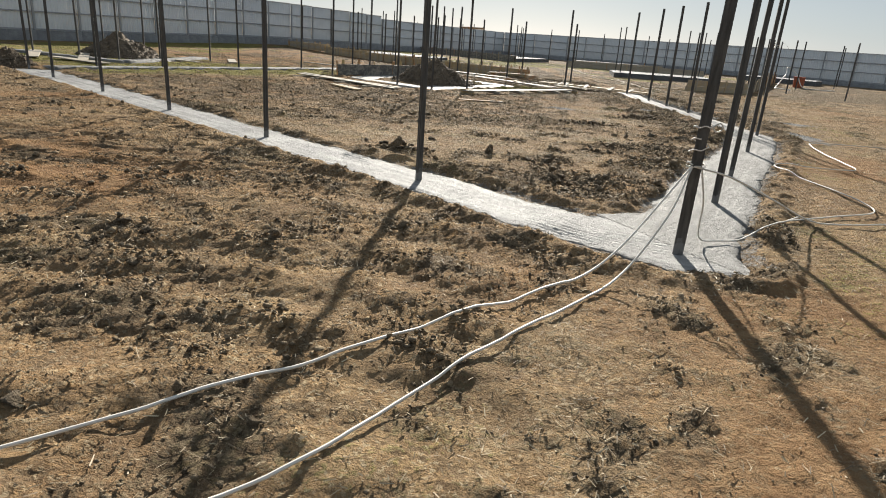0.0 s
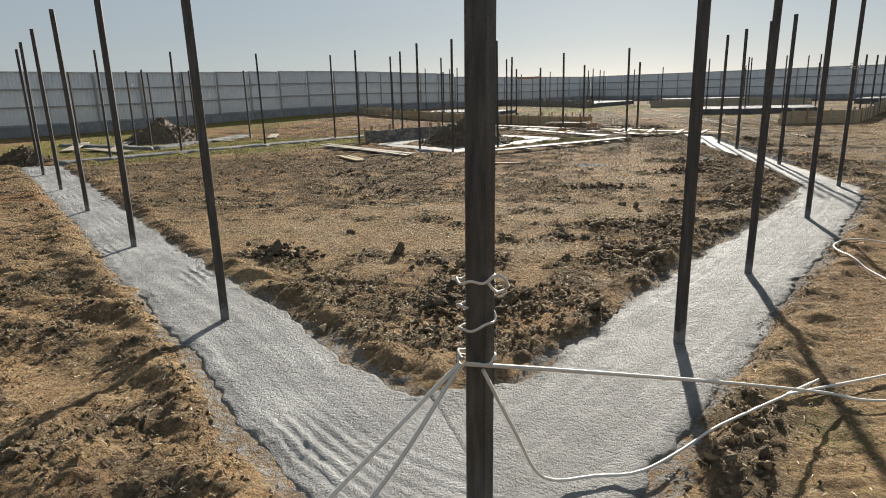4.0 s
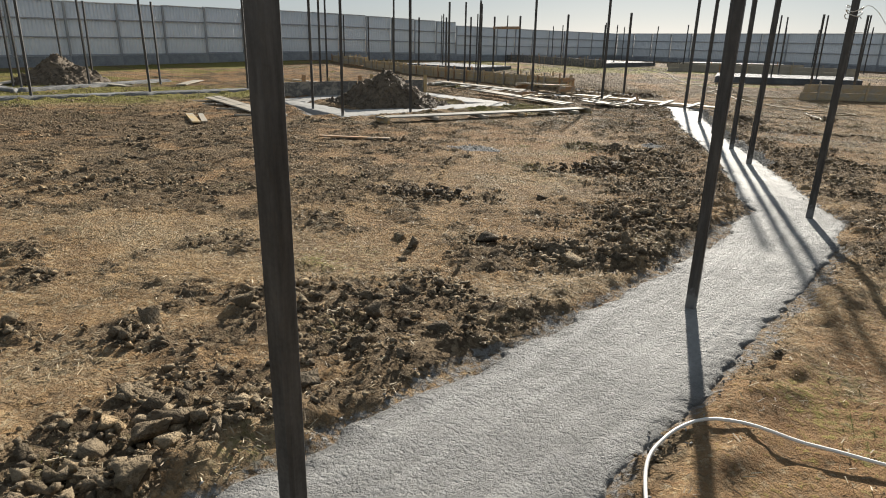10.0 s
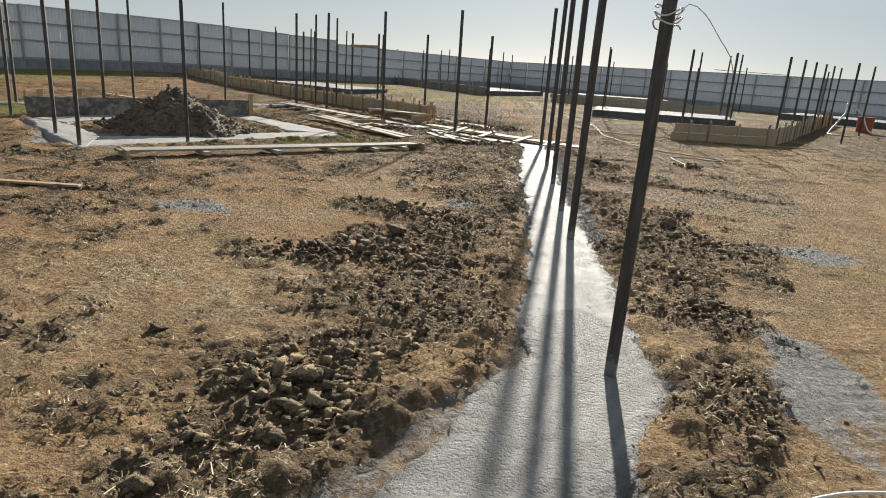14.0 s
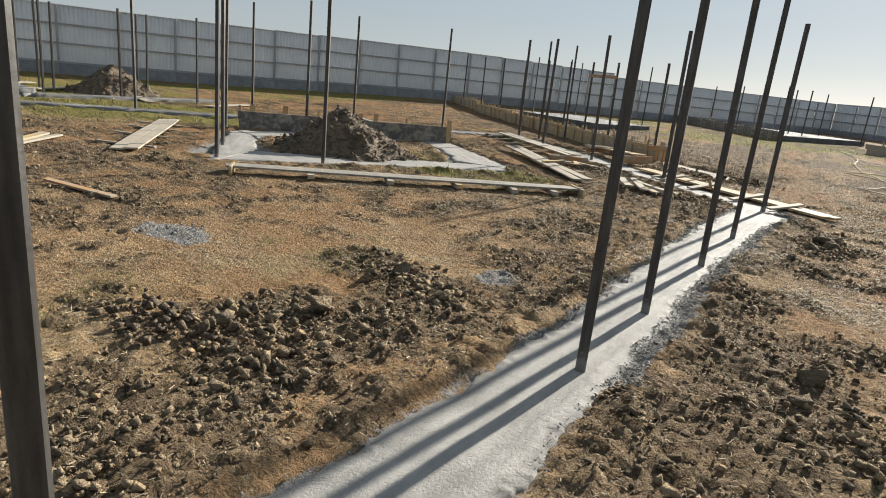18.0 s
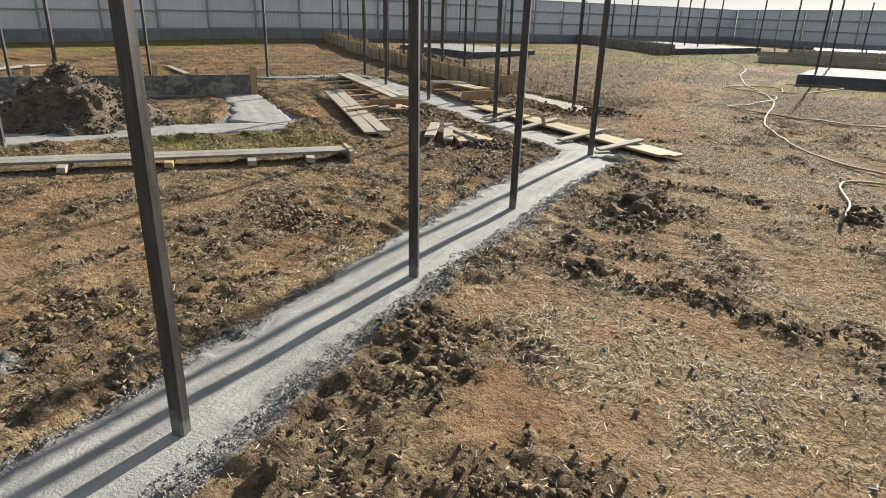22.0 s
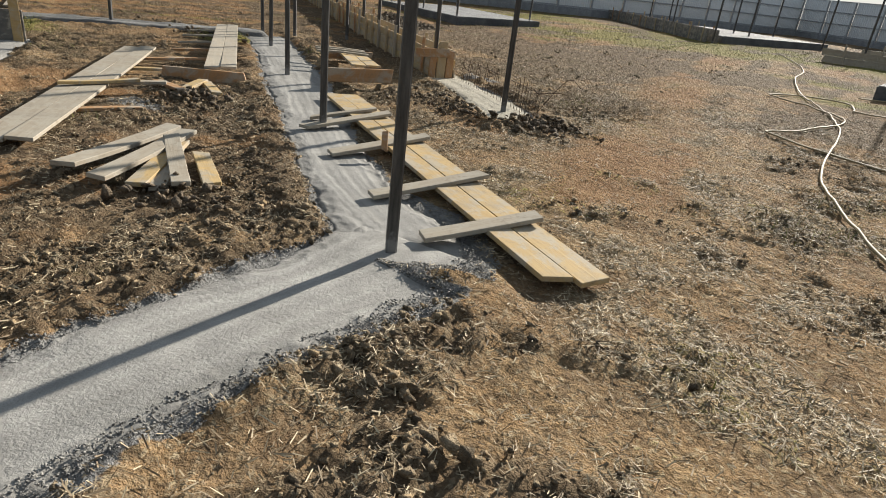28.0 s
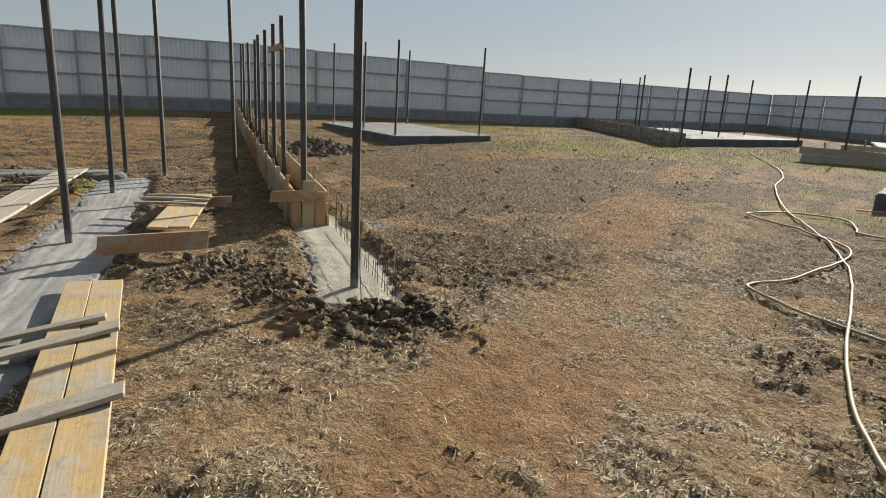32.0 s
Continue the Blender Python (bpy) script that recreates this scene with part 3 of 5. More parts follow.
# A trodden path of bare orange soil across the far field.
BARE = [(6.75, 26.5), (6.1, 29.35), (5.4, 31.6), (4.5, 35.6), (3.6, 43.5)]
TRACK = [(4.7, 3.0), (5.0, 5.0), (5.65, 7.2), (6.5, 9.2), (7.45, 11.2), (8.55, 13.4), (9.4, 16.0), (10.2, 18.6), (11.2, 22.0)]


BOARD_LINES = [[(7.2, 25.15), (3.2, 27.38)], [(6.5, 25.4), (4.0, 26.7)], [(3.45, 24.0), (0.15, 26.85)], [(4.9, 24.3), (3.8, 25.0)], [(0.7, 18.75), (4.15, 22.7)], [(1.75, 26.85), (-2.0, 29.6)], [(2.8, 28.1), (1.0, 29.6)]]


def blob(x, y, cx, cy, rx, ry):
    return np.exp(-(((x - cx) / rx) ** 2 + ((y - cy) / ry) ** 2))


def zones(x, y, sd):
    """Soil zones: dark mud, straw, grass, reddish clay, spilt mortar; and how churned the soil is."""
    side = polyline_side(x, y, LINE_AC)
    side_b = polyline_side(x, y, LINE_B[::-1])
    n1, n2, n3 = fbm(x * 0.55, y * 0.55, 4, 3), fbm(x * 1.9, y * 1.9, 4, 11), fbm(x * 0.22, y * 0.22, 3, 21)
    inside, outer_b = (side < 0) & (side_b < 0), (side_b > 0) & (side < 0) & (y < 18)
    bank_in = step01(-side, 0.3, 0.6) * (1 - step01(-side, 1.3, 2.4))
    bank_out = step01(side, 0.3, 0.45) * (1 - step01(side, 0.75, 1.25))
    late = step01(y, 15, 17) * (1 - step01(y, 23, 24.5))
    banks = np.clip(sum(blob(x, y, *b) for b in BANKS), 0, 1)
    patch = np.clip(sum(blob(x, y, *b) for b in TANS), 0, 1)
    tread = 1 - step01(np.abs(polyline_side(x, y, TRACK)), 0.4, 0.7)
    mud = 0.25 + 0.40 * n1 + 0.95 * n2 + 0.55 * banks - 0.8 * patch - 0.6 * tread + (0.06 + 0.26 * step01(y, 9.0, 11.0) * (1 - step01(y, 18.0, 20.0))) * bank_in * (side < 0) + 0.16 * bank_out * (side > 0)
    mud = mud + (side > 0) * late * 0.15 * (1 - step01(side, 0.9, 2.6)) - 0.08 * ((side > 1.3) & ~outer_b)
    mud = mud + 0.2 * blob(x, y, 8.3, 15.5, 0.7, 3.0) + 0.08 * outer_b + 0.2 * inside * step01(y, 16.8, 18.5) + 0.22 * inside * step01(4.2 - x, 0.0, 1.2) * step01(y, 9.5, 11.0) * (1 - step01(y, 16.8, 18.5)) + 0.3 * inside * step01(y, 21.5, 23.0) * step01(x, 1.5, 3.0) - 0.3 * blob(x, y, 4.6, 15.5, 1.7, 1.6) - 0.14 * blob(x, y, 4.8, 13.0, 1.2, 0.9) + 0.12 * inside * step01(y, 9.5, 12.5) * (1 - step01(y, 15.0, 18.0))
    end = (y > 24.5) & (side > 0)
    mud = mud + 1.1 * end * (blob(x, y, 5.1, 30.7, 0.9, 0.6) + blob(x, y, 2.9, 33.6, 1.2, 0.9) + 0.8 * blob(x, y, 3.6, 37.3, 1.8, 1.2) + 0.7 * blob(x, y, 0.5, 35.5, 3.0, 1.5) + 0.3 * step01(y, 27.5, 31) + 0.7 * blob(x, y, 4.2, 29.9, 1.0, 0.6) + 0.6 * blob(x, y, 1.8, 31.6, 1.2, 0.9) - 0.5 * blob(x, y, 6.2, 30.5, 0.5, 4.0))
    away = step01(polyline_side(x, y, TRACK), 0.9, 3.0) * (y < 40)
    mud = mud + 0.28 * away + 0.1 * blob(x, y, -8.0, 34.0, 6.0, 7.0) + 0.3 * blob(x, y, -6.0, 25.5, 3.5, 3.0)
    mud = mud + 0.3 * blob(x, y, -5.0, 16.5, 3.0, 2.0) + 0.05 * outer_b * step01(-x, 1.0, 5.0) + 0.2 * blob(x, y, -1.5, 14.5, 3.0, 2.0) + 0.25 * blob(x, y, -1.2, 16.8, 3.5, 1.2)
    away_from_d = -polyline_side(x, y, LINE_D)
    boards = np.min([np.abs(polyline_side(x, y, b)) for b in BOARD_LINES], axis=0)
    churn = 0.06 + 0.12 * end + 0.85 * mud + 0.25 * outer_b + 0.10 * bank_in * (side < 0) - 0.8 * (1 - step01(boards, 0.2, 0.55)) - 0.3 * tread
    mats = step01(fbm(x * 1.3, y * 1.3, 3, 27), -0.1, 0.35)
    straw = 0.27 - 0.12 * step01(y, 27, 31) - 0.3 * step01(y, 31, 35) + 0.6 * n2 + 0.2 * patch + 0.4 * end * mats + 0.25 * mats - 0.3 * tread - 0.1 * outer_b
    far = np.hypot(x - 3, y - 17)
    rows_back = fbm(away_from_d * 1.5, (x * 0.55 + y * 0.83) * 0.16, 3, 29) * step01(away_from_d, 0.8, 2.5) * (x < 0)
    hem = 1 - step01(np.min([np.abs(polyline_side(x, y, f)) for f in FENCE], axis=0), 0.9, 2.6)
    greens = np.clip(sum(blob(x, y, *b) for b in GREENS), 0, 1)
    bare = (1 - step01(np.abs(polyline_side(x, y, BARE) + 0.25 * n2), 0.2, 0.75)) * (y > 26)
    mud = mud - 0.7 * bare + 0.6 * end * step01(fbm(x * 0.4 + 7, y * 0.3, 3, 36), -0.02, 0.2) * step01(y, 29, 32)
    straw = straw - 0.6 * bare
    mud = mud + 0.9 * rows_back - 0.45 * greens
    grass = 0.05 - 0.8 * rows_back + 0.5 * hem * (0.6 + 1.6 * n2) + 0.6 * n1 + 0.5 * n2 + 0.15 * step01(far, 17, 30) * (n3 > -0.05) + 1.0 * greens + 0.22 * away
    red = 0.19 + 0.45 * bare + 0.9 * n3 + 0.25 * inside * step01(y, 14, 17) + 0.15 * outer_b + 0.9 * step01(away_from_d, 0.8, 2.5) * (x < 1) * (y < 50) + 0.3 * blob(x, y, -1.0, 15.0, 3.0, 2.0)
    grey = np.zeros(np.shape(x))
    for gx, gy, rx, ry in GREY_SPOTS:
        grey = np.maximum(grey, 1.15 - ((x - gx) / rx) ** 2 - ((y - gy) / ry) ** 2 + 0.9 * n2)
    grey = np.maximum(np.clip(grey, 0, 1), np.where(y < 17, 0.5, 0.85) * step01(-sd, np.where((side > 0) & (y > 17) & (y < 25.6), -0.13, -0.03), np.where((side > 0) & (y > 17) & (y < 25.6), -0.07, 0.02)))
    return [np.clip(v, 0, 1) for v in (mud, straw, grass, red, grey, churn)], tread, side


def worley(x, y, seed=0):
    """Cell noise: the distance to the nearest of one random point a cell, and that point's own number."""
    i, j = np.floor(x).astype(int), np.floor(y).astype(int)
    best, own = np.full(np.shape(x), 9.0), np.zeros(np.shape(x))
    for a in (-1, 0, 1):
        for b in (-1, 0, 1):
            p, q = (i + a + 37 * seed) % 256, (j + b + 91 * seed) % 256
            u, v = _grad[p, q] / 6.2832, _grad[q, (p + 77) % 256] / 6.2832
            d = np.hypot(i + a + u - x, j + b + v - y)
            near = d < best
            best, own = np.where(near, d, best), np.where(near, _grad[(p + 13) % 256, (q + 29) % 256] / 6.2832, own)
    return best, own


def relief(x, y, sd, z5, tread):
    """Clods, ruts and footprints as heights over the terrain, and a tone for each clod."""
    out = np.maximum.reduce([-11.0 - x, x - 11.5, 0.0 - y, y - 34.0, 0 * x])
    near_by = 1 - 0.8 * step01(out, 0.0, 3.0)
    mud = (0.25 + 0.75 * step01(z5[5], 0.25, 0.65)) * near_by
    calm = 1 - step01(z5[5], 0.05, 0.4)
    wx, wy = x + 0.05 * pn(x * 7, y * 7, 33), y + 0.05 * pn(x * 7, y * 7, 34)
    d1, n1 = worley(wx * 7.5, wy * 7.5, 1)
    d2, n2 = worley(wx * 15.0, wy * 15.0, 2)
    big = np.clip(0.62 - d1, 0, 1) * np.clip(n1 - 0.35, 0, 1) * 2.2
    small = np.clip(0.6 - d2, 0, 1) * np.clip(n2 - 0.2, 0, 1) * 2.0
    patch = step01(fbm(x * 0.9, y * 0.9, 3, 35), -0.25, 0.35)
    r2 = 1 - np.abs(fbm(x * 9.5, y * 9.5, 2, 41)) * 2.4
    h = 0.018 * fbm(x * 0.8, y * 0.8, 2, 61) + 0.006 * near_by * fbm(x * 4, y * 4, 3, 71)
    h = h + mud * (1 - 0.7 * calm) * 0.65 * ((0.01 + 0.07 * patch**2) * big + 0.045 * small + 0.03 * r2 - 0.012 + 0.035 * fbm(x * 15, y * 15, 2, 52))
    plate = fbm(x * 2.6, y * 2.6, 4, 51)
    h = h + 0.022 * np.clip(plate, -0.3, 0.12) * (1 - 0.5 * calm) * near_by + 0.005 * r2 * near_by + calm * near_by * 0.015 * small * (n2 > 0.75)
    d = polyline_side(x, y, TRACK)
    along = y * 0.9 + x * 0.35
    lug = np.abs(((along * 7.5 + np.abs(d) * 6) % 1.0) - 0.5) * 2
    rut = np.exp(-(((np.abs(d) - 0.28) / 0.2) ** 2))
    h = h - tread * 0.75 * h + tread * rut * (0.012 * step01(n1 + fbm(x * 1.7, y * 1.7, 2, 46), 0.1, 0.6) * step01(lug, 0.35, 0.65) - 0.014)
    h = h + near_by * 0.012 * step01(z5[5], 0.1, 0.4) * (1 - np.abs(fbm(x * 4.5, y * 7.5, 3, 45)) * 2.2)
    furrow = ((y < 8) & (x < 3)) * 0.02 * np.sin((x * 0.12 + y * 0.99) * 8.5 + 5 * fbm(x * 0.5, y * 0.5, 3, 81)) * step01(3 - x, 0, 1)
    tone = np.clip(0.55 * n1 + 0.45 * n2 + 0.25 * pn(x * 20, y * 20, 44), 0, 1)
    return h + furrow, tone


def spread(cell, runs):
    """Growing steps outwards: runs of (growth, how far it holds)."""
    out, d, at = [], cell, 0.0
    for growth, reach in runs:
        while at < reach:
            d *= growth
            at += d
            out.append(at)
    return np.array(out)


def grid_lines(lo, hi, cell, below, above):
    """Grid lines, close together between lo and hi and ever wider apart outside."""
    return np.concatenate([lo - spread(cell, below)[::-1], np.arange(lo, hi + cell / 2, cell), hi + spread(cell, above)])


# The line, x by y, along which the ground's grid is closest.
FINE_Y, FINE_X = (0.0, 4.0, 9.0, 11.0, 14.0, 17.0, 24.5, 28.0, 33.0, 45.0), (1.6, 3.0, 5.0, 6.0, 7.1, 7.0, 6.5, 5.6, 4.4, 3.0)


def survey(x, y):
    """The ground's height at places, with the soil zones there."""
    sd = strip_distance(x, y, STRIPS + FRAME_U) + 0.10 * fbm(x * 2.3, y * 2.3, 3, 5) + 0.04 * pn(x * 9, y * 9, 6)
    z5, tread, side = zones(x, y, sd)
    h, tone = relief(x, y, sd, z5, tread)
    berm = 0.035 * np.exp(-(((sd - 0.15) / 0.12) ** 2)) * (0.5 + 1.8 * np.clip(fbm(x * 3, y * 3, 3, 91) + 0.3, 0, 1))
    h = (h + berm) * (0.35 + 0.65 * step01(sd, -0.05, 0.08)) * step01(sd, -0.12, -0.03) - 0.02 * (1 - step01(sd, -0.06, 0.0)) - 0.06 * (1 - step01(sd, -0.28, -0.14))
    h = h * (1 - step01(np.hypot(x - 3, y - 17), 40, 120))
    tread_on = 1 - step01(np.abs(polyline_side(x, y, BOARD_LINES[0]) + 0.02), 0.22, 0.38)
    h = h * (1 - tread_on) + tread_on * (np.minimum(h, 0.0) - 0.004)
    return terrain(x, y) + h, z5, tone, sd, side


def build_ground():
    us = grid_lines(-3.9, 2.2, CELL, ((1.024, 12.0), (1.16, 2500.0)), ((1.045, 8.0), (1.18, 2500.0)))
    ys = grid_lines(0.7, 30.2, CELL, ((1.2, 2500.0),), ((1.03, 8.0), (1.12, 2500.0)))
    x, y = np.meshgrid(us, ys)
    x = x + np.interp(y, FINE_Y, FINE_X)
    z, z5, tone, sd, side = survey(x, y)
    n, m = x.shape
    i, j = np.meshgrid(np.arange(n - 1), np.arange(m - 1), indexing="ij")
    f = np.stack([i * m + j, i * m + j + 1, (i + 1) * m + j + 1, (i + 1) * m + j], -1).reshape(-1, 4)
    me = mesh_of("ground", np.stack([x, y, z], -1).reshape(-1, 3), f, SOIL, True)
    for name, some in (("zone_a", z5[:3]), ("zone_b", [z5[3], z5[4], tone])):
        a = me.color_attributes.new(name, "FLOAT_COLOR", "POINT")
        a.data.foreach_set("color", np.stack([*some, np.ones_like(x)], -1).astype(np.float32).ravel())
    tagged(new("ground", me), "churned brown clay ground with straw and tyre tracks", "ground", kind="structure")


CELL = 0.0335
build_ground()


# ---- lumps of clay ----
def lump(seed, points=11, rough=0.0):
    """An angular lump of clay about 1 across: the hull of random points, with triangles alone."""
    rng = random.Random(seed)
    bm = bmesh.new()
    for _ in range(points):
        d = Vector((rng.gauss(0, 1), rng.gauss(0, 1), rng.gauss(0, 0.8))).normalized() * rng.uniform(0.27, 0.58)
        bm.verts.new(d)
    hull = bmesh.ops.convex_hull(bm, input=bm.verts[:])
    bmesh.ops.delete(bm, geom=[v for v in hull["geom_interior"] if isinstance(v, bmesh.types.BMVert)], context="VERTS")
    if rough:
        bmesh.ops.subdivide_edges(bm, edges=bm.edges[:], cuts=3, use_grid_fill=True)
        bmesh.ops.triangulate(bm, faces=bm.faces[:])
        for v in bm.verts:
            n = v.co * 5
            v.co *= 1 + rough * (noise.noise(n + Vector((seed, 0, 0))) + 0.6 * noise.noise(n * 2.3))
    bmesh.ops.triangulate(bm, faces=bm.faces[:])
    bmesh.ops.recalc_face_normals(bm, faces=bm.faces[:])
    bm.verts.index_update()
    out = np.array([v.co[:] for v in bm.verts]), np.array([[v.index for v in f.verts] for f in bm.faces])
    bm.free()
    return out


def turned(n, rng):
    """n random turns as matrices."""
    q = rng.normal(size=(n, 4))
    w, x, y, z = (q / np.linalg.norm(q, axis=1)[:, None]).T
    return np.stack([1 - 2 * (y * y + z * z), 2 * (x * y - z * w), 2 * (x * z + y * w), 2 * (x * y + z * w), 1 - 2 * (x * x + z * z), 2 * (y * z - x * w), 2 * (x * z - y * w), 2 * (y * z + x * w), 1 - 2 * (x * x + y * y)], -1).reshape(n, 3, 3)


def lumps(places, size, seed, points=11):
    """Many lumps as one set of corners and triangles."""
    rng = np.random.default_rng(seed)
    n = len(places)
    turns, pick, vs, fs, base = turned(n, rng), rng.integers(0, 10, n), [], [], 0
    flat = np.stack([rng.uniform(0.8, 1.3, n), rng.uniform(0.8, 1.2, n), rng.uniform(0.6, 0.95, n)], -1)
    for k in range(10):
        v, f = lump(k + seed, points)
        at = np.flatnonzero(pick == k)
        p = np.einsum("nij,vj->nvi", turns[at], v) * (size[at][:, None] * flat[at])[:, None] + (places[at] + size[at][:, None] * (0, 0, 0.15))[:, None]
        vs.append(p.reshape(-1, 3))
        fs.append((f[None] + (np.arange(len(at)) * len(v))[:, None, None] + base).reshape(-1, 3))
        base += len(at) * len(v)
    return np.vstack(vs), np.vstack(fs), n



def build_strip(name, sections, label, z=-0.004, cell=0.028, ripple=0.006, seed=0, rough=1.0, mat=None, joint=False):
    """A poured concrete strip with ragged edges that slope into the soil."""
    e = np.array([[*a, *b] for a, b in sections], float)
    line = smooth_line(e, cell)
    s = np.r_[0, np.cumsum(np.linalg.norm(np.diff((line[:, :2] + line[:, 2:]) / 2, axis=0), axis=1))]
    n = 60 if cell < 0.04 else 24
    u = np.linspace(-0.06, 1.06, n)
    mid, half = (line[:, :2] + line[:, 2:]) / 2, (line[:, 2:] - line[:, :2]) / 2
    wide = np.linalg.norm(half, axis=1)
    ea = 0.10 * fbm(s * 1.9, 0 * s, 4, 100 + seed) + 0.05 * pn(s * 7, 0 * s, 7) + 0.02 * pn(s * 19, 0 * s, 17)
    eb = 0.10 * fbm(s * 1.9, 0 * s + 5, 4, 200 + seed) + 0.05 * pn(s * 7, 0 * s, 8) + 0.02 * pn(s * 19, 0 * s, 18)
    k = (u * 2 - 1)[None, :]
    grow = np.where(k < 0, 1 + (ea / wide)[:, None], 1 + (eb / wide)[:, None])
    xy = mid[:, None] + half[:, None] * (k * grow)[..., None]
    x, y = xy[..., 0], xy[..., 1]
    along = np.repeat(s[:, None], n, 1)
    inset = (1 - np.abs(k)) * wide[:, None]
    across = k * wide[:, None]
    h = terrain(x, y) + z + 0.014 * fbm(x * 1.1, y * 1.1, 2, 111) + rough * (0.007 * fbm(x * 15, y * 15, 2, 121) + 0.010 * fbm(x * 4, y * 4, 2, 122))
    h = h + ripple * 0.4 * (1 - step01(y, 13.5, 16.5) * (y > 0)) * step01(fbm(along * 0.5, across, 2, 133), -0.1, 0.2) * np.sin(across * 75 + 5 * pn(s * 1.1, 0 * s, 9)[:, None]) * step01(pn(x * 0.9, y * 0.9, 131), -0.2, 0.15)
    h = h + 0.008 * step01(inset, 0.04, 0.14) + 0.02 * np.clip(fbm(x * 11, y * 11, 2, 141), 0, 1) * (1 - step01(inset, 0.05, 0.16))
    h = h - 0.09 * (1 - step01(inset, -0.045, 0.03))
    tail = s[-1] - s if joint else np.minimum(s, s[-1] - s)
    if joint:
        h = h - 0.035 * (1 - step01(along + 0.3 * fbm(x * 3.5, y * 3.5, 3, 171), 0.05, 0.6))
    h = h - 0.10 * (1 - step01(tail + 0.05 * pn(x[:, 0] * 5, s, 3), -0.02, 0.08))[:, None]
    raw = step01(fbm(along * 0.55, across * 2.2, 3, 151 + seed), -0.05, 0.25) * step01(rough, 0.4, 1.0) + 0.8 * (1 - step01(inset + 0.05 * pn(x * 6, y * 6, 152), 0.03, 0.13))
    raw = np.clip(raw, 0, 1)
    h = h + rough * raw * (0.006 * np.clip(fbm(along * 7, across * 16, 2, 161), -0.2, 0.6) + 0.012 * np.clip(pn(x * 17, y * 17, 162), -0.1, 0.6))
    streak = fbm(along * 0.7, across * 11, 3, 181 + seed)
    h = h + 0.006 * rough * streak + (0.004 * fbm(along * 0.8, across * 24, 2, 191 + seed) if rough < 0.3 else 0)
    m = len(s)
    i, j = np.meshgrid(np.arange(m - 1), np.arange(n - 1), indexing="ij")
    f = np.stack([i * n + j, (i + 1) * n + j, (i + 1) * n + j + 1, i * n + j + 1], -1).reshape(-1, 4)
    me = mesh_of(name, np.stack([x, y, h], -1).reshape(-1, 3), f, mat or CONCRETE, True)
    a = me.color_attributes.new("raked", "FLOAT_COLOR", "POINT")
    a.data.foreach_set("color", np.stack([raw, np.clip(2.5 * streak, 0, 1), np.clip(-2.5 * streak, 0, 1), np.ones_like(raw)], -1).astype(np.float32).ravel())
    return tagged(new(name, me), label, "concrete strip", kind="structure")


build_strip("concrete_strip_1", STRIP_A[:9], "rough pale grey concrete foundation strip with ragged edges", rough=0.5)
build_strip("concrete_strip_5", [((6.76, 14.5), (7.55, 14.6))] + STRIP_A[8:] + [((5.86, 25.0), (6.8, 25.1))], "smooth floated grey concrete strip with grainy edges", seed=6, z=-0.001, ripple=0.003, rough=0.16, mat=FLOATED, joint=True)
build_strip("concrete_strip_2", STRIP_B, "pale grey poured concrete foundation strip in mud", seed=1, z=-0.010, ripple=0.016, mat=PALEMIX, cell=0.036, rough=0.42)
build_strip("concrete_strip_3", STRIP_C, "smooth grey concrete strip beside a plank walkway", seed=2, ripple=0.004, rough=0.12, z=0.002, mat=TROWELLED, joint=True)
build_strip("concrete_strip_4", STRIP_D, "narrow pale concrete strip at the back of the plot", seed=3, z=0.075, cell=0.12, ripple=0.0)
for k, some in enumerate(FRAME_U):
    build_strip("concrete_frame_%d" % (k + 1), some, "pale concrete footing around a heap of earth", seed=4 + k, z=0.02 + 0.004 * k, ripple=0.0, cell=0.06, rough=0.35, mat=FLOATED)


def gz(x, y):
    return float(terrain(x, y))


# ---- fence round the site ----
def resample(line, step):
    line = np.asarray(line, float)
    s = np.r_[0, np.cumsum(np.linalg.norm(np.diff(line, axis=0), axis=1))]
    n = int(s[-1] / step)
    q = np.linspace(0, s[-1], n + 1)
    return np.stack([np.interp(q, s, line[:, k]) for k in range(line.shape[1])], -1)


def sheet_mesh(length, height):
    """A profiled sheet: trapezoid ribs, upright, along x."""
    pitch, deep, xs = 0.15, 0.01, []
    for k in range(int(length / pitch) + 1):
        for dx, y in ((0.0, 0.0), (0.1, 0.0), (0.11, deep), (0.14, deep)):
            if k * pitch + dx <= length:
                xs.append((k * pitch + dx - length / 2, y))
    xs.append((length / 2, 0.0))
    n = len(xs)
    v = [(x, y, z) for z in (0.0, height) for x, y in xs] + [(x, y + 0.003, z) for z in (0.0, height) for x, y in xs]
    f = [(i, i + 1, n + i + 1, n + i) for i in range(n - 1)] + [(2 * n + i + 1, 2 * n + i, 3 * n + i, 3 * n + i + 1) for i in range(n - 1)]
    f += [(n + i, n + i + 1, 3 * n + i + 1, 3 * n + i) for i in range(n - 1)]
    return mesh_of("sheet", v, f, SHEET)




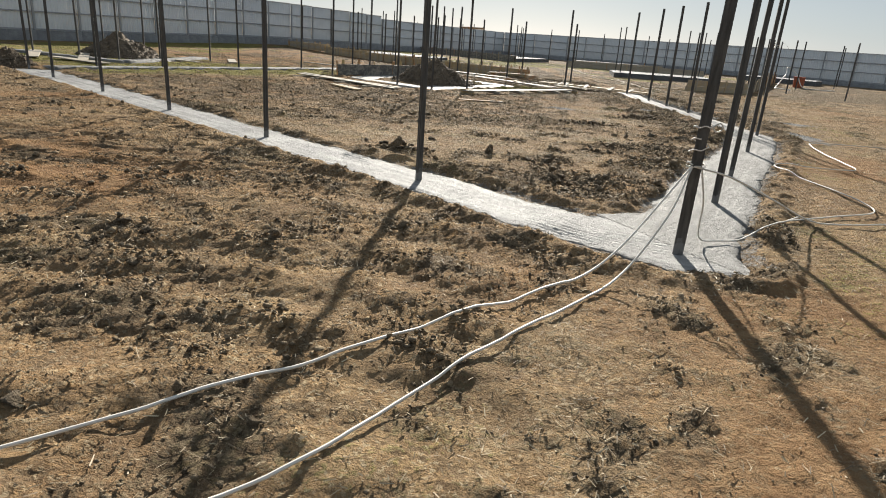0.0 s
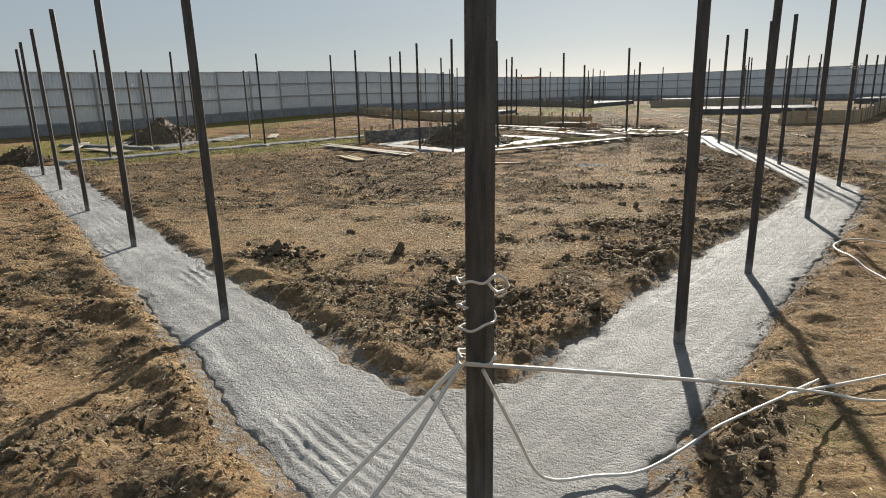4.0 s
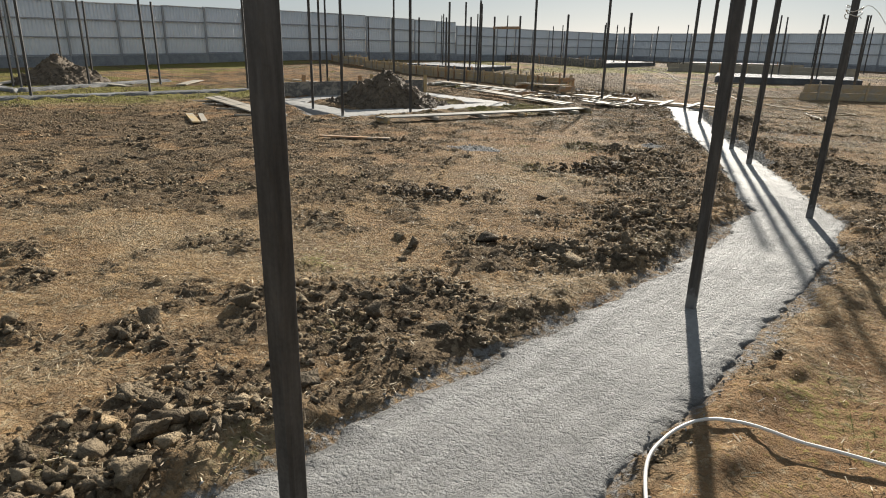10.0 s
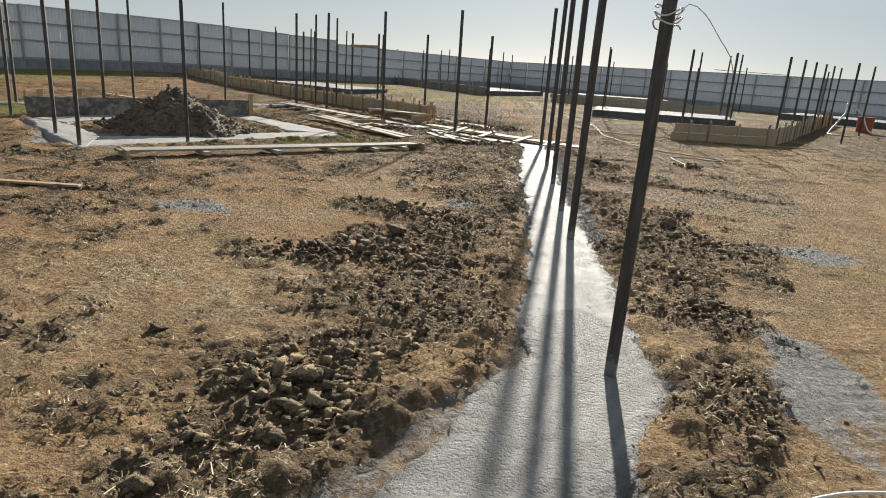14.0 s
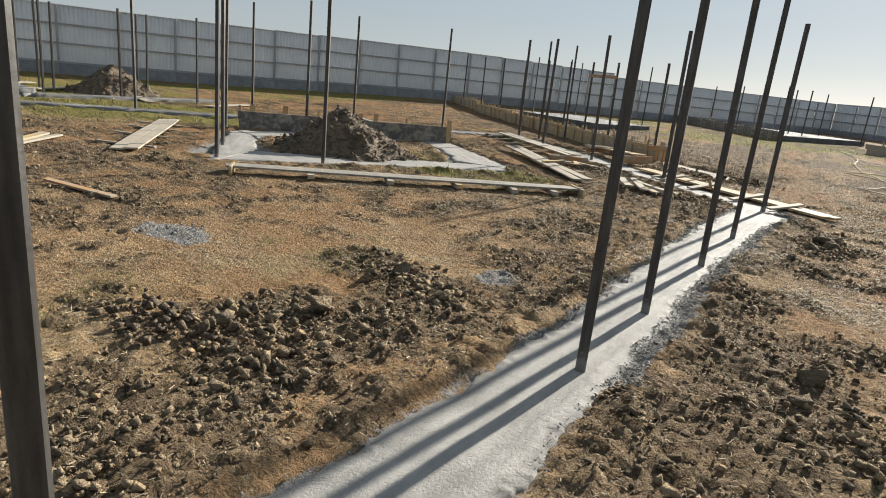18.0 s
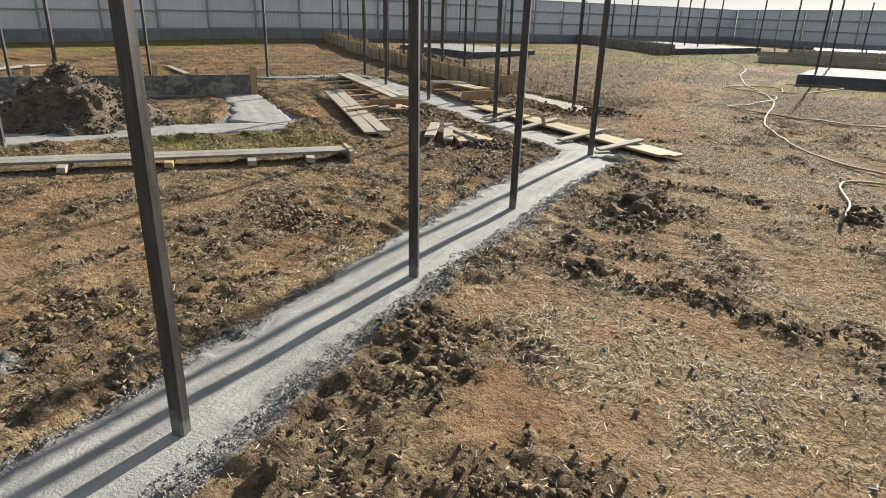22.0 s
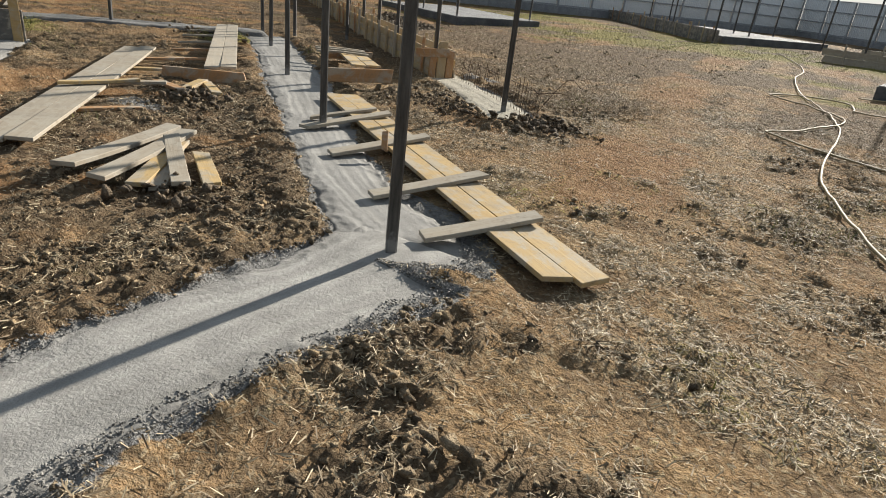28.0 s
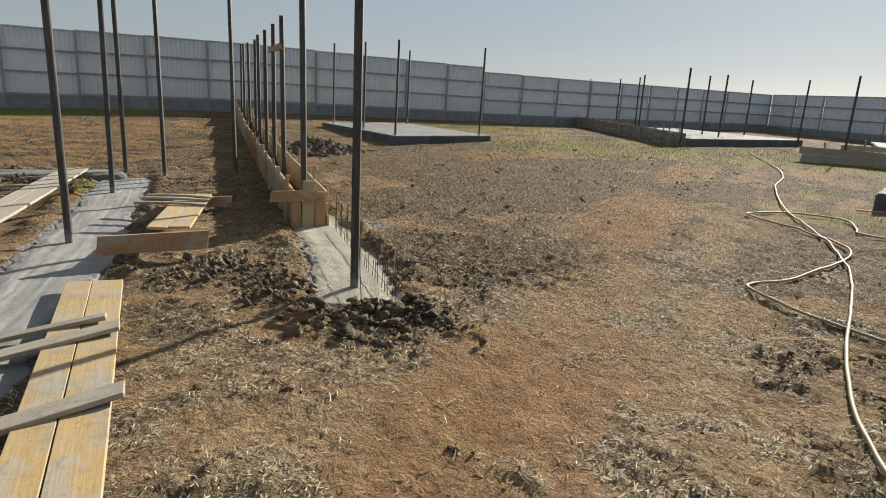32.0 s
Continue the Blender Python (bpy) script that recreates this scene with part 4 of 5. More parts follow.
def build_fence(line, label, plinth=0.4, tall=2.1, drop=0.0):
    fence = tagged(new("site_fence"), label, "fence", kind="structure")
    pts = resample(line, 2.05)
    span = float(np.linalg.norm(pts[1] - pts[0]))
    panel, rail, post = sheet_mesh(span - 0.02, tall), box_mesh("rail", span, 0.04, 0.05, RAILPAINT, 0.0), box_mesh("post", 0.08, 0.08, plinth + tall - 0.02, RAILPAINT, 0.006)
    cover = box_mesh("cap", span, 0.05, 0.03, SHEET, 0.0)
    foot = box_mesh("plinth", span, 0.2, plinth + 0.3, PLINTH, 0.01, -0.3)
    for a, b in zip(pts, pts[1:]):
        c, d = (a + b) / 2, b - a
        z, yaw = gz(*c) - drop, math.degrees(math.atan2(d[1], d[0]))
        m = pose(c[0], c[1], z, 0, 0, yaw)
        part("plinth", foot, fence, m)
        sheet = part("sheet", panel, fence, m @ pose(0, 0.06, plinth))
        part("cap", cover, sheet, pose(0, 0.005, tall - 0.012))
        for h in (0.02, 0.34 * tall, 0.67 * tall):
            part("rail", rail, fence, m @ pose(0, 0.035, plinth + h))
        part("fence_post", post, fence, m @ pose(-span / 2, -0.025, 0))
    return fence


build_fence(FENCE[0], "tall grey profiled sheet fence on a concrete plinth")
build_fence(FENCE[1], "grey profiled sheet fence, lower past the step", 0.36, 1.95)
build_fence(FENCE[2], "tall grey profiled sheet fence closing the far end", 0.32, 2.0)


# ---- steel posts ----
def tube_post(height, width=0.08, wall=0.004):
    """A square steel tube with rounded corners, open at the top."""
    bm = bmesh.new()
    w, r = width / 2, 0.009
    ring = [(sx * (w - (r if k else 0)), sy * (w - (0 if k else r))) for sx, sy, order in ((1, 1, (0, 1)), (-1, 1, (1, 0)), (-1, -1, (0, 1)), (1, -1, (1, 0))) for k in order]
    low, top = [bm.verts.new((x, y, -0.25)) for x, y in ring], [bm.verts.new((x, y, height)) for x, y in ring]
    k = 1 - wall / w
    rim, deep = [bm.verts.new((x * k, y * k, height)) for x, y in ring], [bm.verts.new((x * k, y * k, height - 0.3)) for x, y in ring]
    for a, b in ((low, top), (top, rim), (rim, deep)):
        for i in range(8):
            bm.faces.new((a[i], a[(i + 1) % 8], b[(i + 1) % 8], b[i]))
    bmesh.ops.recalc_face_normals(bm, faces=bm.faces[:])
    return bm_mesh("steel_post", bm, STEEL)


POST_CORNER, POST_TALL, POST_THIN = tube_post(2.86), tube_post(2.85, 0.06), tube_post(2.87, 0.055)
POST_SHORT, POST_FAR = tube_post(2.45, 0.06), tube_post(2.5, 0.055)


def stand_posts(places, data, label, group, turn=0.0, seed=0, lift=0.0, leans=()):
    rng = random.Random(seed)
    for k, (x, y) in enumerate(places):
        ob = new("steel_post", data)
        lean = leans[k] if leans else rng.uniform(-0.6, 0.6)
        ob.matrix_basis = pose(x, y, gz(x, y) + lift, rng.uniform(-0.4, 0.4), lean, turn + rng.uniform(-4, 4))
        tagged(ob, label, "post", group)


stand_posts([(3.536, 5.168)], POST_CORNER, "thick dark square steel post at the strip's corner", "posts along the strip", -20, 1, leans=(0.6,))
stand_posts([(4.412, 7.21)], POST_TALL, "dark square steel post set in the concrete strip", "posts along the strip", 37, 14, leans=(0.4,))
stand_posts([(5.112, 8.925), (6.212, 11.548), (7.305, 14.23)], POST_TALL, "dark square steel post set in the concrete strip", "posts along the strip", -9, 15, leans=(0.6, 0.1, 0.2))
stand_posts([(7.052, 17.08), (6.925, 18.37), (6.752, 20.25), (6.57, 22.055)], POST_TALL, "dark square steel post set in the concrete strip", "posts along the strip", 18, 2, leans=(0.2, -0.2, -0.5, 0.2))
stand_posts([(6.305, 24.77)], POST_TALL, "dark square steel post where two strips meet", "posts along the strip", 47, 16, leans=(0.2,))
stand_posts([(1.18, 6.95), (-1.27, 8.78), (-3.69, 10.56), (-6.1, 12.36), (-8.55, 14.2), (-10.3, 15.65)], POST_TALL, "dark square steel post in the side strip", "posts along the side strip", 36, 3)
stand_posts([(4.11, 26.3), (1.77, 27.84), (-0.5, 29.38), (-1.9, 30.3)], POST_TALL, "dark square steel post in the strip by the planks", "posts by the planks", 56, 4)
stand_posts([(-9.48, 17.17), (-8.5, 18.85), (-7.13, 21.18), (-5.76, 23.53), (-4.42, 25.82), (-3.11, 28.07), (-1.4, 30.65), (-1.1, 31.72)], POST_THIN, "thin dark steel post on the back line of the plot", "posts on the back line", 30, 5)
stand_posts([(-0.31, 19.21), (0.64, 20.52), (-1.5, 20.05), (-4.05, 21.7), (-3.1, 23.15)], POST_THIN, "thin dark steel post at the small footing", "posts at the small footing", 28, 6)
stand_posts([(4.52, 28.72), (2.4, 30.1), (0.45, 31.45), (-0.75, 32.25), (-1.95, 33.05), (-3.3, 33.95), (-5.05, 35.2), (-6.85, 36.4), (-8.75, 37.65), (-11.0, 39.2)], POST_SHORT, "dark steel post beside the wooden formwork", "posts along the formwork", 34, 7)
stand_posts([(-12.7, 21.0), (-12.2, 21.2), (-12.1, 23.9), (-10.95, 20.5), (-10.6, 22.4), (-14.4, 21.0), (-14.2, 24.6), (-9.6, 24.2), (-16.0, 18.5)], POST_FAR, "thin dark steel post at a far footing", "posts at the far footing", 10, 8)
stand_posts([(-7.6, 40.3), (-3.3, 38.4), (-2.6, 41.5), (-6.9, 43.3), (-5.4, 39.4)], POST_FAR, "thin dark steel post on the far slab", "posts on the far slab", 20, 9, 0.2)
stand_posts([(-7.2, 60.1), (-4.5, 57.7), (1.95, 46.6), (1.4, 51.5), (2.25, 50.4), (2.4, 54.3), (6.4, 48.9), (-1.5, 52.5), (4.6, 52.8), (-2.6, 55.2)], POST_FAR, "thin dark steel post far across the site", "posts far across the site", 40, 10)
stand_posts([(8.0, 37.9), (9.8, 37.9), (11.5, 38.0), (13.0, 38.2), (8.2, 41.1), (10.5, 41.2), (13.2, 41.2)], POST_FAR, "thin dark steel post on the raised slab", "posts on the raised slab", 2, 11, 0.2)
stand_posts([(9.95, 30.25), (11.2, 30.6), (12.75, 31.2), (13.75, 33.2), (14.8, 35.4), (15.8, 37.5), (16.9, 39.8), (18.0, 42.2), (15.4, 33.5), (17.4, 37.4)], POST_FAR, "thin dark steel post by the side formwork", "posts by the side formwork", 15, 12)
stand_posts([(17.0, 31.0), (21.5, 42.0), (23.5, 46.0), (12.0, 52.0), (16.0, 50.0), (9.0, 55.0), (19.5, 48.0), (14.5, 56.5)], POST_FAR, "thin dark steel post near the far fence", "posts near the far fence", 25, 13)


# ---- boards ----
_seed = [100]


def plank(p0, p1, z0, z1=None, width=0.15, thick=0.025, mat=None, label="", name="plank", roll=0.0, warp=0.012, group="", cut=0.02):
    """A board with its underside at z0 and z1 at the two ends."""
    _seed[0] += 1
    z1 = z0 if z1 is None else z1
    if abs(roll) == 90:
        z0, z1 = z0 + width / 2, z1 + width / 2
    length = math.dist((*p0, z0), (*p1, z1))
    ob = new(name, board_mesh(name, length, width, thick, mat or OLDPINE, warp, _seed[0], cut))
    ob.matrix_basis = lay(p0, p1, z0, z1, roll)
    return tagged(ob, label, "board", group)


def beside(p0, p1, off):
    """The line p0 p1 moved off metres to its left."""
    d = Vector(p1) - Vector(p0)
    n = Vector((-d.y, d.x)).normalized() * off
    return tuple(Vector(p0) + n), tuple(Vector(p1) + n)


# walkway of two boards with cross boards on top
WALK = (7.14, 25.09), (3.19, 27.28)
plank(*beside(*WALK, 0.0), 0.042, 0.048, 0.165, 0.03, PINE, "yellow sawn walkway board lying on mud", group="walkway boards", warp=0.006)
a, b = beside(*WALK, -0.185)
plank((a[0] + 0.06, a[1] - 0.03), b, 0.042, 0.048, 0.195, 0.03, PINE, "yellow sawn walkway board lying on mud", group="walkway boards", warp=0.006)
for p0, p1, w in (((6.33, 25.0), (6.68, 25.7), 0.125), ((5.68, 25.27), (5.98, 26.13), 0.12), ((4.82, 25.72), (5.05, 26.64), 0.125), ((4.08, 26.1), (4.27, 27.02), 0.11), ((3.83, 26.4), (4.07, 27.04), 0.07)):
    plank(p0, p1, 0.026, 0.096, w, 0.028, OLDPINE, "short weathered cross board across the walkway boards", "cross_board", group="cross boards", warp=0.004)
plank((5.1, 26.03), (5.02, 26.12), 0.085, 0.2, 0.05, 0.03, REDPINE, "split orange wood offcut leaning on the walkway", "wood_offcut")

# two long boards on bearers
LONG = (3.46, 23.9), (0.12, 26.7)
for k in (0, 1):
    plank(*beside(*LONG, -0.19 * k), 0.055, 0.11, 0.185, 0.028, OLDPINE, "long grey weathered board propped on offcuts", group="long boards")
for p0, p1, z, m in (((2.1, 24.95), (2.2, 25.65), 0.115, PINE), ((2.05, 25.35), (2.25, 25.9), 0.09, OLDPINE), ((2.7, 24.55), (2.88, 25.3), 0.025, REDPINE), ((1.1, 25.8), (1.35, 26.4), 0.05, PINE), ((0.55, 26.2), (0.85, 26.95), 0.06, REDPINE)):
    plank(p0, p1, z, None, 0.07, 0.03, m, "narrow sawn batten lying by the long boards", "batten", group="battens")

# boards on a timber on edge
plank((1.45, 26.33), (2.12, 26.95), 0.0, None, 0.13, 0.04, REDPINE, "orange timber on edge under two boards", "timber", roll=90)
DECK = (1.78, 26.74), (-2.08, 29.55)
for k in (0, 1):
    plank(*beside(*DECK, -0.178 * k), 0.13, 0.13, 0.175, 0.028, OLDPINE, "grey weathered board raised on a timber", group="raised boards")
for t in (0.2, 0.38, 0.56, 0.74, 0.9):
    x, y = DECK[0][0] + t * (DECK[1][0] - DECK[0][0]), DECK[0][1] + t * (DECK[1][1] - DECK[0][1])
    plank((x - 0.42, y - 0.42), (x + 0.16, y + 0.1), 0.035, 0.098, 0.06, 0.03, REDPINE if t < 0.5 else OLDPINE, "narrow batten under the raised boards", "batten", group="bearers")

# a fan of short boards on a clod
for p0, p1, w, m, z, z1 in (((4.37, 23.98), (3.74, 25.08), 0.14, OLDPINE, 0.095, 0.06), ((4.62, 24.05), (4.0, 25.04), 0.13, OLDPINE, 0.07, 0.085), ((4.76, 24.21), (4.1, 24.92), 0.12, PINE, 0.04, 0.055), ((4.84, 24.3), (4.15, 24.85), 0.1, OLDPINE, 0.03, 0.035), ((4.95, 24.39), (4.07, 24.86), 0.11, OLDPINE, 0.055, 0.088), ((5.0, 24.57), (4.4, 24.88), 0.11, PINE, 0.035, 0.04)):
    plank(p0, p1, z, z1, w, 0.03, m, "short sawn board in a fanned heap", "board", group="fanned boards")
for p0, p1, m in (((1.86, 26.02), (2.46, 25.95), REDPINE), ((2.36, 26.0), (2.05, 26.45), PINE), ((2.08, 26.46), (2.72, 26.16), PINE)):
    plank(p0, p1, 0.03, 0.05, 0.1, 0.03, m, "short split offcut on the mud", "wood_offcut", group="offcuts")

# raised boards over mud near the strip
plank((2.63, 27.68), (2.99, 28.46), 0.09, None, 0.16, 0.035, REDPINE, "orange board on edge under raised boards", "timber", roll=90)
for k in (0, 1):
    plank(*beside((2.74, 28.14), (1.0, 29.53), -0.178 * k), 0.252, 0.165, 0.175, 0.026, PINE, "yellow board raised on two timbers", group="boards over mud")
plank((0.85, 29.35), (1.25, 29.95), 0.03, None, 0.13, 0.035, REDPINE, "orange timber on edge under boards", "timber", roll=90)
for t in (0.55, 0.7, 0.82):
    x, y = 2.8 - 1.75 * t, 28.25 + 1.4 * t
    plank((x - 0.42, y - 0.35), (x + 0.12, y + 0.12), 0.285 - 0.085 * t, None, 0.05, 0.025, OLDPINE, "narrow batten on the raised boards", "batten", group="small battens")

# long sagging board on blocks in front of the footing
FRONT = (0.78, 18.68), (4.15, 22.72)
for k in (0, 1):
    plank(*beside(*FRONT, 0.16 * k), 0.088, 0.088, 0.155, 0.026, GREYPINE, "long pale board resting on short blocks", group="boards in front of the footing", warp=0.012)
for t, m in ((0.012, PINE), (0.22, OLDPINE), (0.43, OLDPINE), (0.62, PINE), (0.78, OLDPINE), (0.9, OLDPINE), (0.985, PINE)):
    x, y = FRONT[0][0] + t * 3.37, FRONT[0][1] + t * 4.04
    if t < 0.1 or t > 0.95:
        plank((x + 0.16, y - 0.13), (x - 0.25, y + 0.2), 0.0, None, 0.13, 0.04, m, "yellow board on edge under the long boards", "block", roll=90, group="blocks")
    else:
        plank((x + 0.2, y - 0.17), (x - 0.22, y + 0.17), 0.028, None, 0.09, 0.06, m, "short wooden block under the long boards", "block", group="blocks")

# ramp and loose boards inside the plot
for k in (0, 1):
    plank(*beside((-1.2, 18.1), (-4.9, 20.75), -0.2 * k), 0.05, 0.07, 0.195, 0.028, OLDPINE, "grey weathered board lying on battens", group="ramp boards")
for t in (0.12, 0.4, 0.65, 0.85):
    x, y = -1.2 - 3.7 * t, 18.2 + 2.65 * t
    plank((x - 0.55, y - 0.28), (x + 0.3, y + 0.25), 0.02, None, 0.06, 0.03, OLDPINE, "narrow batten under the ramp boards", "batten", group="ramp battens")
plank((-2.0, 16.9), (-2.9, 17.75), 0.03, 0.05, 0.14, 0.03, PINE, "short pale board lying on the soil")
plank((-1.95, 17.05), (-2.75, 17.9), 0.03, 0.04, 0.1, 0.03, OLDPINE, "short grey board lying on the soil")
plank((0.75, 16.48), (1.87, 16.72), 0.03, 0.03, 0.09, 0.025, REDPINE, "thin brown batten lying on the soil")
for p0, p1, w in (((-10.2, 18.6), (-12.6, 19.6), 0.4), ((-12.8, 18.9), (-14.6, 21.4), 0.35), ((-13.6, 22.6), (-11.4, 19.3), 0.3), ((-9.3, 22.6), (-11.6, 23.2), 0.25), ((-8.6, 24.0), (-9.6, 26.0), 0.3), ((-5.0, 27.2), (-7.2, 28.2), 0.15)):
    plank(p0, p1, gz(*p0) + 0.05, gz(*p1) + 0.05, w, 0.03, OLDPINE, "pale board lying near the far footing", group="far boards")


# ---- formwork ----
def formwork(line, tall, gap, label, stake=1.0, seed=0, mat=None, courses=3, cap=False):
    """Two board walls, held by stakes; boards and stakes are parts."""
    rng = random.Random(seed)
    x0, y0 = line[0]
    thing = tagged(new("formwork"), label, "formwork")
    thing.matrix_basis = pose(x0, y0, gz(x0, y0))
    pts = resample(line, 3.0)
    high = tall / courses
    for p, q in zip(pts, pts[1:]):
        d = q - p
        span, yaw = float(np.linalg.norm(d)), math.degrees(math.atan2(d[1], d[0]))
        c = (p + q) / 2
        z = gz(*c) - gz(x0, y0)
        for sign in (-1, 1) if gap else (0,):
            for k in range(courses):
                me = board_mesh("board", span + rng.uniform(-0.02, 0.1), high - 0.004, 0.025, rng.choice([FORMPINE, OLDPINE, FORMPINE, PINE]) if mat is None else mat, 0.008, rng.randrange(9999))
                m = pose(c[0] - x0, c[1] - y0, z + (k + 0.5) * high, 0, 0, yaw) @ pose(rng.uniform(-0.04, 0.04), sign * gap / 2, 0, 90, 0, 0)
                part("board", me, thing, m)
            n = max(2, int(span / stake))
            for k in range(n):
                t = (k + rng.uniform(0.25, 0.75)) / n - 0.5
                hs = tall * rng.uniform(1.05, 1.45) + 0.15
                me = box_mesh("stake", 0.05, 0.04, hs, rng.choice([FORMPINE, REDPINE, OLDPINE]), 0.004, -0.15, 0.004, rng.randrange(9999))
                m = pose(c[0] - x0, c[1] - y0, z, 0, 0, yaw) @ pose(t * span, sign * (gap / 2 + 0.04) if gap else -0.04, 0, rng.uniform(-3, 3), rng.uniform(-3, 3), 0)
                part("stake", me, thing, m)
    if cap:
        d = pts[1] - pts[0]
        yaw = math.degrees(math.atan2(d[1], d[0]))
        for off, wide, high2, m in ((-0.10, 0.11, 0.5, REDPINE), (0.03, 0.13, 0.62, FORMPINE), (0.16, 0.10, 0.46, REDPINE)):
            part("end_board", box_mesh("end_board", 0.028, wide, high2, m, 0.003, -0.1, 0.003), thing, pose(0, 0, 0, 0, 0, yaw) @ pose(-0.05, off, 0, 2, 0, 4))
        part("end_board", board_mesh("end_board", 0.5, 0.12, 0.025, REDPINE, 0.004, 50), thing, pose(0, 0, 0.36, 0, 0, yaw) @ pose(-0.09, 0.18, 0, 90, 3, 82))
    return thing


formwork([(2.62, 29.98), (-12.0, 39.9)], 0.40, 0.36, "long yellow pine board formwork held by stakes", 0.55, 1, cap=True)
formwork([(9.72, 29.9), (12.65, 30.85)], 0.5, 0.0, "weathered board formwork with tall stakes", 0.7, 2, FORMPINE, 2)
formwork([(12.68, 30.9), (18.5, 43.4)], 0.5, 0.0, "long weathered board formwork with stakes", 0.6, 3, FORMPINE, 2)
formwork([(-6.7, 57.2), (1.9, 46.6)], 0.45, 0.4, "grey board formwork across the far site", 1.0, 4, GREYBOARD, 2)
formwork([(5.6, 45.5), (14.5, 45.0)], 0.4, 0.0, "weathered board formwork behind the raised slab", 1.0, 5, OLDPINE, 2)
formwork([(6.3, 49.0), (13.0, 50.5)], 0.4, 0.0, "weathered board formwork behind the raised slab", 1.0, 6, OLDPINE, 2)

# dark formboard with stakes behind it
BEAM = (-3.95, 21.95), (-1.1, 25.95)
beam = tagged(new("formboard"), "dark wet form board held upright by pale stakes", "formwork")
for k, (t0, t1) in enumerate(((0, 0.52), (0.53, 1))):
    p = [tuple(BEAM[0][i] + t * (BEAM[1][i] - BEAM[0][i]) for i in (0, 1)) for t in (t0, t1)]
    part("board", board_mesh("board", math.dist(*p), 0.38, 0.04, GREYBOARD, 0.01, 300 + k), beam, lay(*p, 0.21, 0.22, 90))
for k, t in enumerate((0.01, 0.06, 0.2, 0.36, 0.55, 0.62, 0.78, 0.985)):
    q = beside(*BEAM, 0.06 if t < 0.9 else -0.05)
    x, y = (q[0][i] + t * (q[1][i] - q[0][i]) for i in (0, 1))
    part("stake", box_mesh("stake", 0.11 if k % 3 else 0.05, 0.03, 0.62 + 0.03 * (k % 3), PINE if k % 2 else REDPINE, 0.004, -0.1, 0.004, k), beam, pose(x, y, 0, 0, (k % 3 - 1) * 3, 55))


# ---- slabs ----
def slab(corners, low, tall, label):
    bm = bmesh.new()
    v0, v1 = [bm.verts.new((x, y, low - 0.15)) for x, y in corners], [bm.verts.new((x, y, low + tall)) for x, y in corners]
    bm.faces.new(v1), bm.faces.new(v0[::-1])
    for i in range(4):
        bm.faces.new((v0[i], v0[(i + 1) % 4], v1[(i + 1) % 4], v1[i]))
    bmesh.ops.recalc_face_normals(bm, faces=bm.faces[:])
    bmesh.ops.bevel(bm, geom=bm.edges[:], offset=0.02, segments=2, affect="EDGES")
    me = bm_mesh("concrete_slab", bm, SLABMIX)
    # All faces but the top take a much darker concrete.
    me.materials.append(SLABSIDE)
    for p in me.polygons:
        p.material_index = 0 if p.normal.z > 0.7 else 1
    return tagged(new("concrete_slab", me), label, "slab")


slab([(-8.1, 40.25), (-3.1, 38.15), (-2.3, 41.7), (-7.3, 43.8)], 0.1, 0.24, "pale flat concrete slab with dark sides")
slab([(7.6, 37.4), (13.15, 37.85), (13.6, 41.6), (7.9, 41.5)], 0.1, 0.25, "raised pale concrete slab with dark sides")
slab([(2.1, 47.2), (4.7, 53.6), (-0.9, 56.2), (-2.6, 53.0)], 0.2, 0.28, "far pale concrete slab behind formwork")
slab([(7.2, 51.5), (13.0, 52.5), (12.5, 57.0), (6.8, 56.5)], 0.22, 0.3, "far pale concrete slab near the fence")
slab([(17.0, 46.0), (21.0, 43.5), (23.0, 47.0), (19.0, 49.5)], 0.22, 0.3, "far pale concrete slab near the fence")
build_strip("concrete_pad_1", PAD, "pale sandy concrete in a trench at a steel post", z=0.01, mat=SANDMIX, ripple=0.0, seed=9, rough=0.4)
for k, some in enumerate(([((-10.6, 20.2), (-10.3, 19.8)), ((-12.5, 20.7), (-12.6, 20.3)), ((-14.6, 20.9), (-14.9, 20.5))], [((-10.9, 20.2), (-10.3, 20.0)), ((-10.7, 22.6), (-10.2, 22.6)), ((-10.9, 25.3), (-10.3, 25.5))])):
    build_strip("concrete_footing_%d" % (k + 1), some, "pale concrete footing in the far plot", z=0.08, ripple=0.0, seed=12 + k, cell=0.12)


# ---- rebar mesh beside the pad ----
rebar = tagged(new("rebar_mesh"), "thin upright wire reinforcing mesh in fresh concrete", "rebar")
RB = (5.02, 28.62), (2.95, 30.05)
for k in range(25):
    t = k / 24
    x, y = RB[0][0] + t * (RB[1][0] - RB[0][0]), RB[0][1] + t * (RB[1][1] - RB[0][1])
    lean = 0.03 * math.sin(k * 2.1)
    part("wire", tube_mesh("wire", [(x, y, -0.05), (x + lean * 0.5, y, 0.15), (x + lean, y + 0.02, 0.36 + 0.03 * math.sin(k * 1.7))], 0.0028, RUSTY, 5), rebar)
for z in (0.08, 0.2, 0.32):
    part("wire", tube_mesh("wire", smooth_line([(*RB[0], z), ((RB[0][0] + RB[1][0]) / 2 + 0.02, (RB[0][1] + RB[1][1]) / 2, z + 0.01), (*RB[1], z)], 0.2), 0.0028, RUSTY, 5), rebar)
for p in (((5.0, 28.6, 0.1), (5.25, 28.75, 0.5), (5.35, 28.9, 0.42)), ((4.9, 28.7, 0.3), (5.3, 28.7, 0.35), (5.5, 28.6, 0.12)), ((4.95, 28.35, 0.0), (4.97, 28.3, 0.3), (4.99, 28.27, 0.5))):
    part("wire", tube_mesh("wire", smooth_line(p, 0.05), 0.003, RUSTY, 5), rebar)
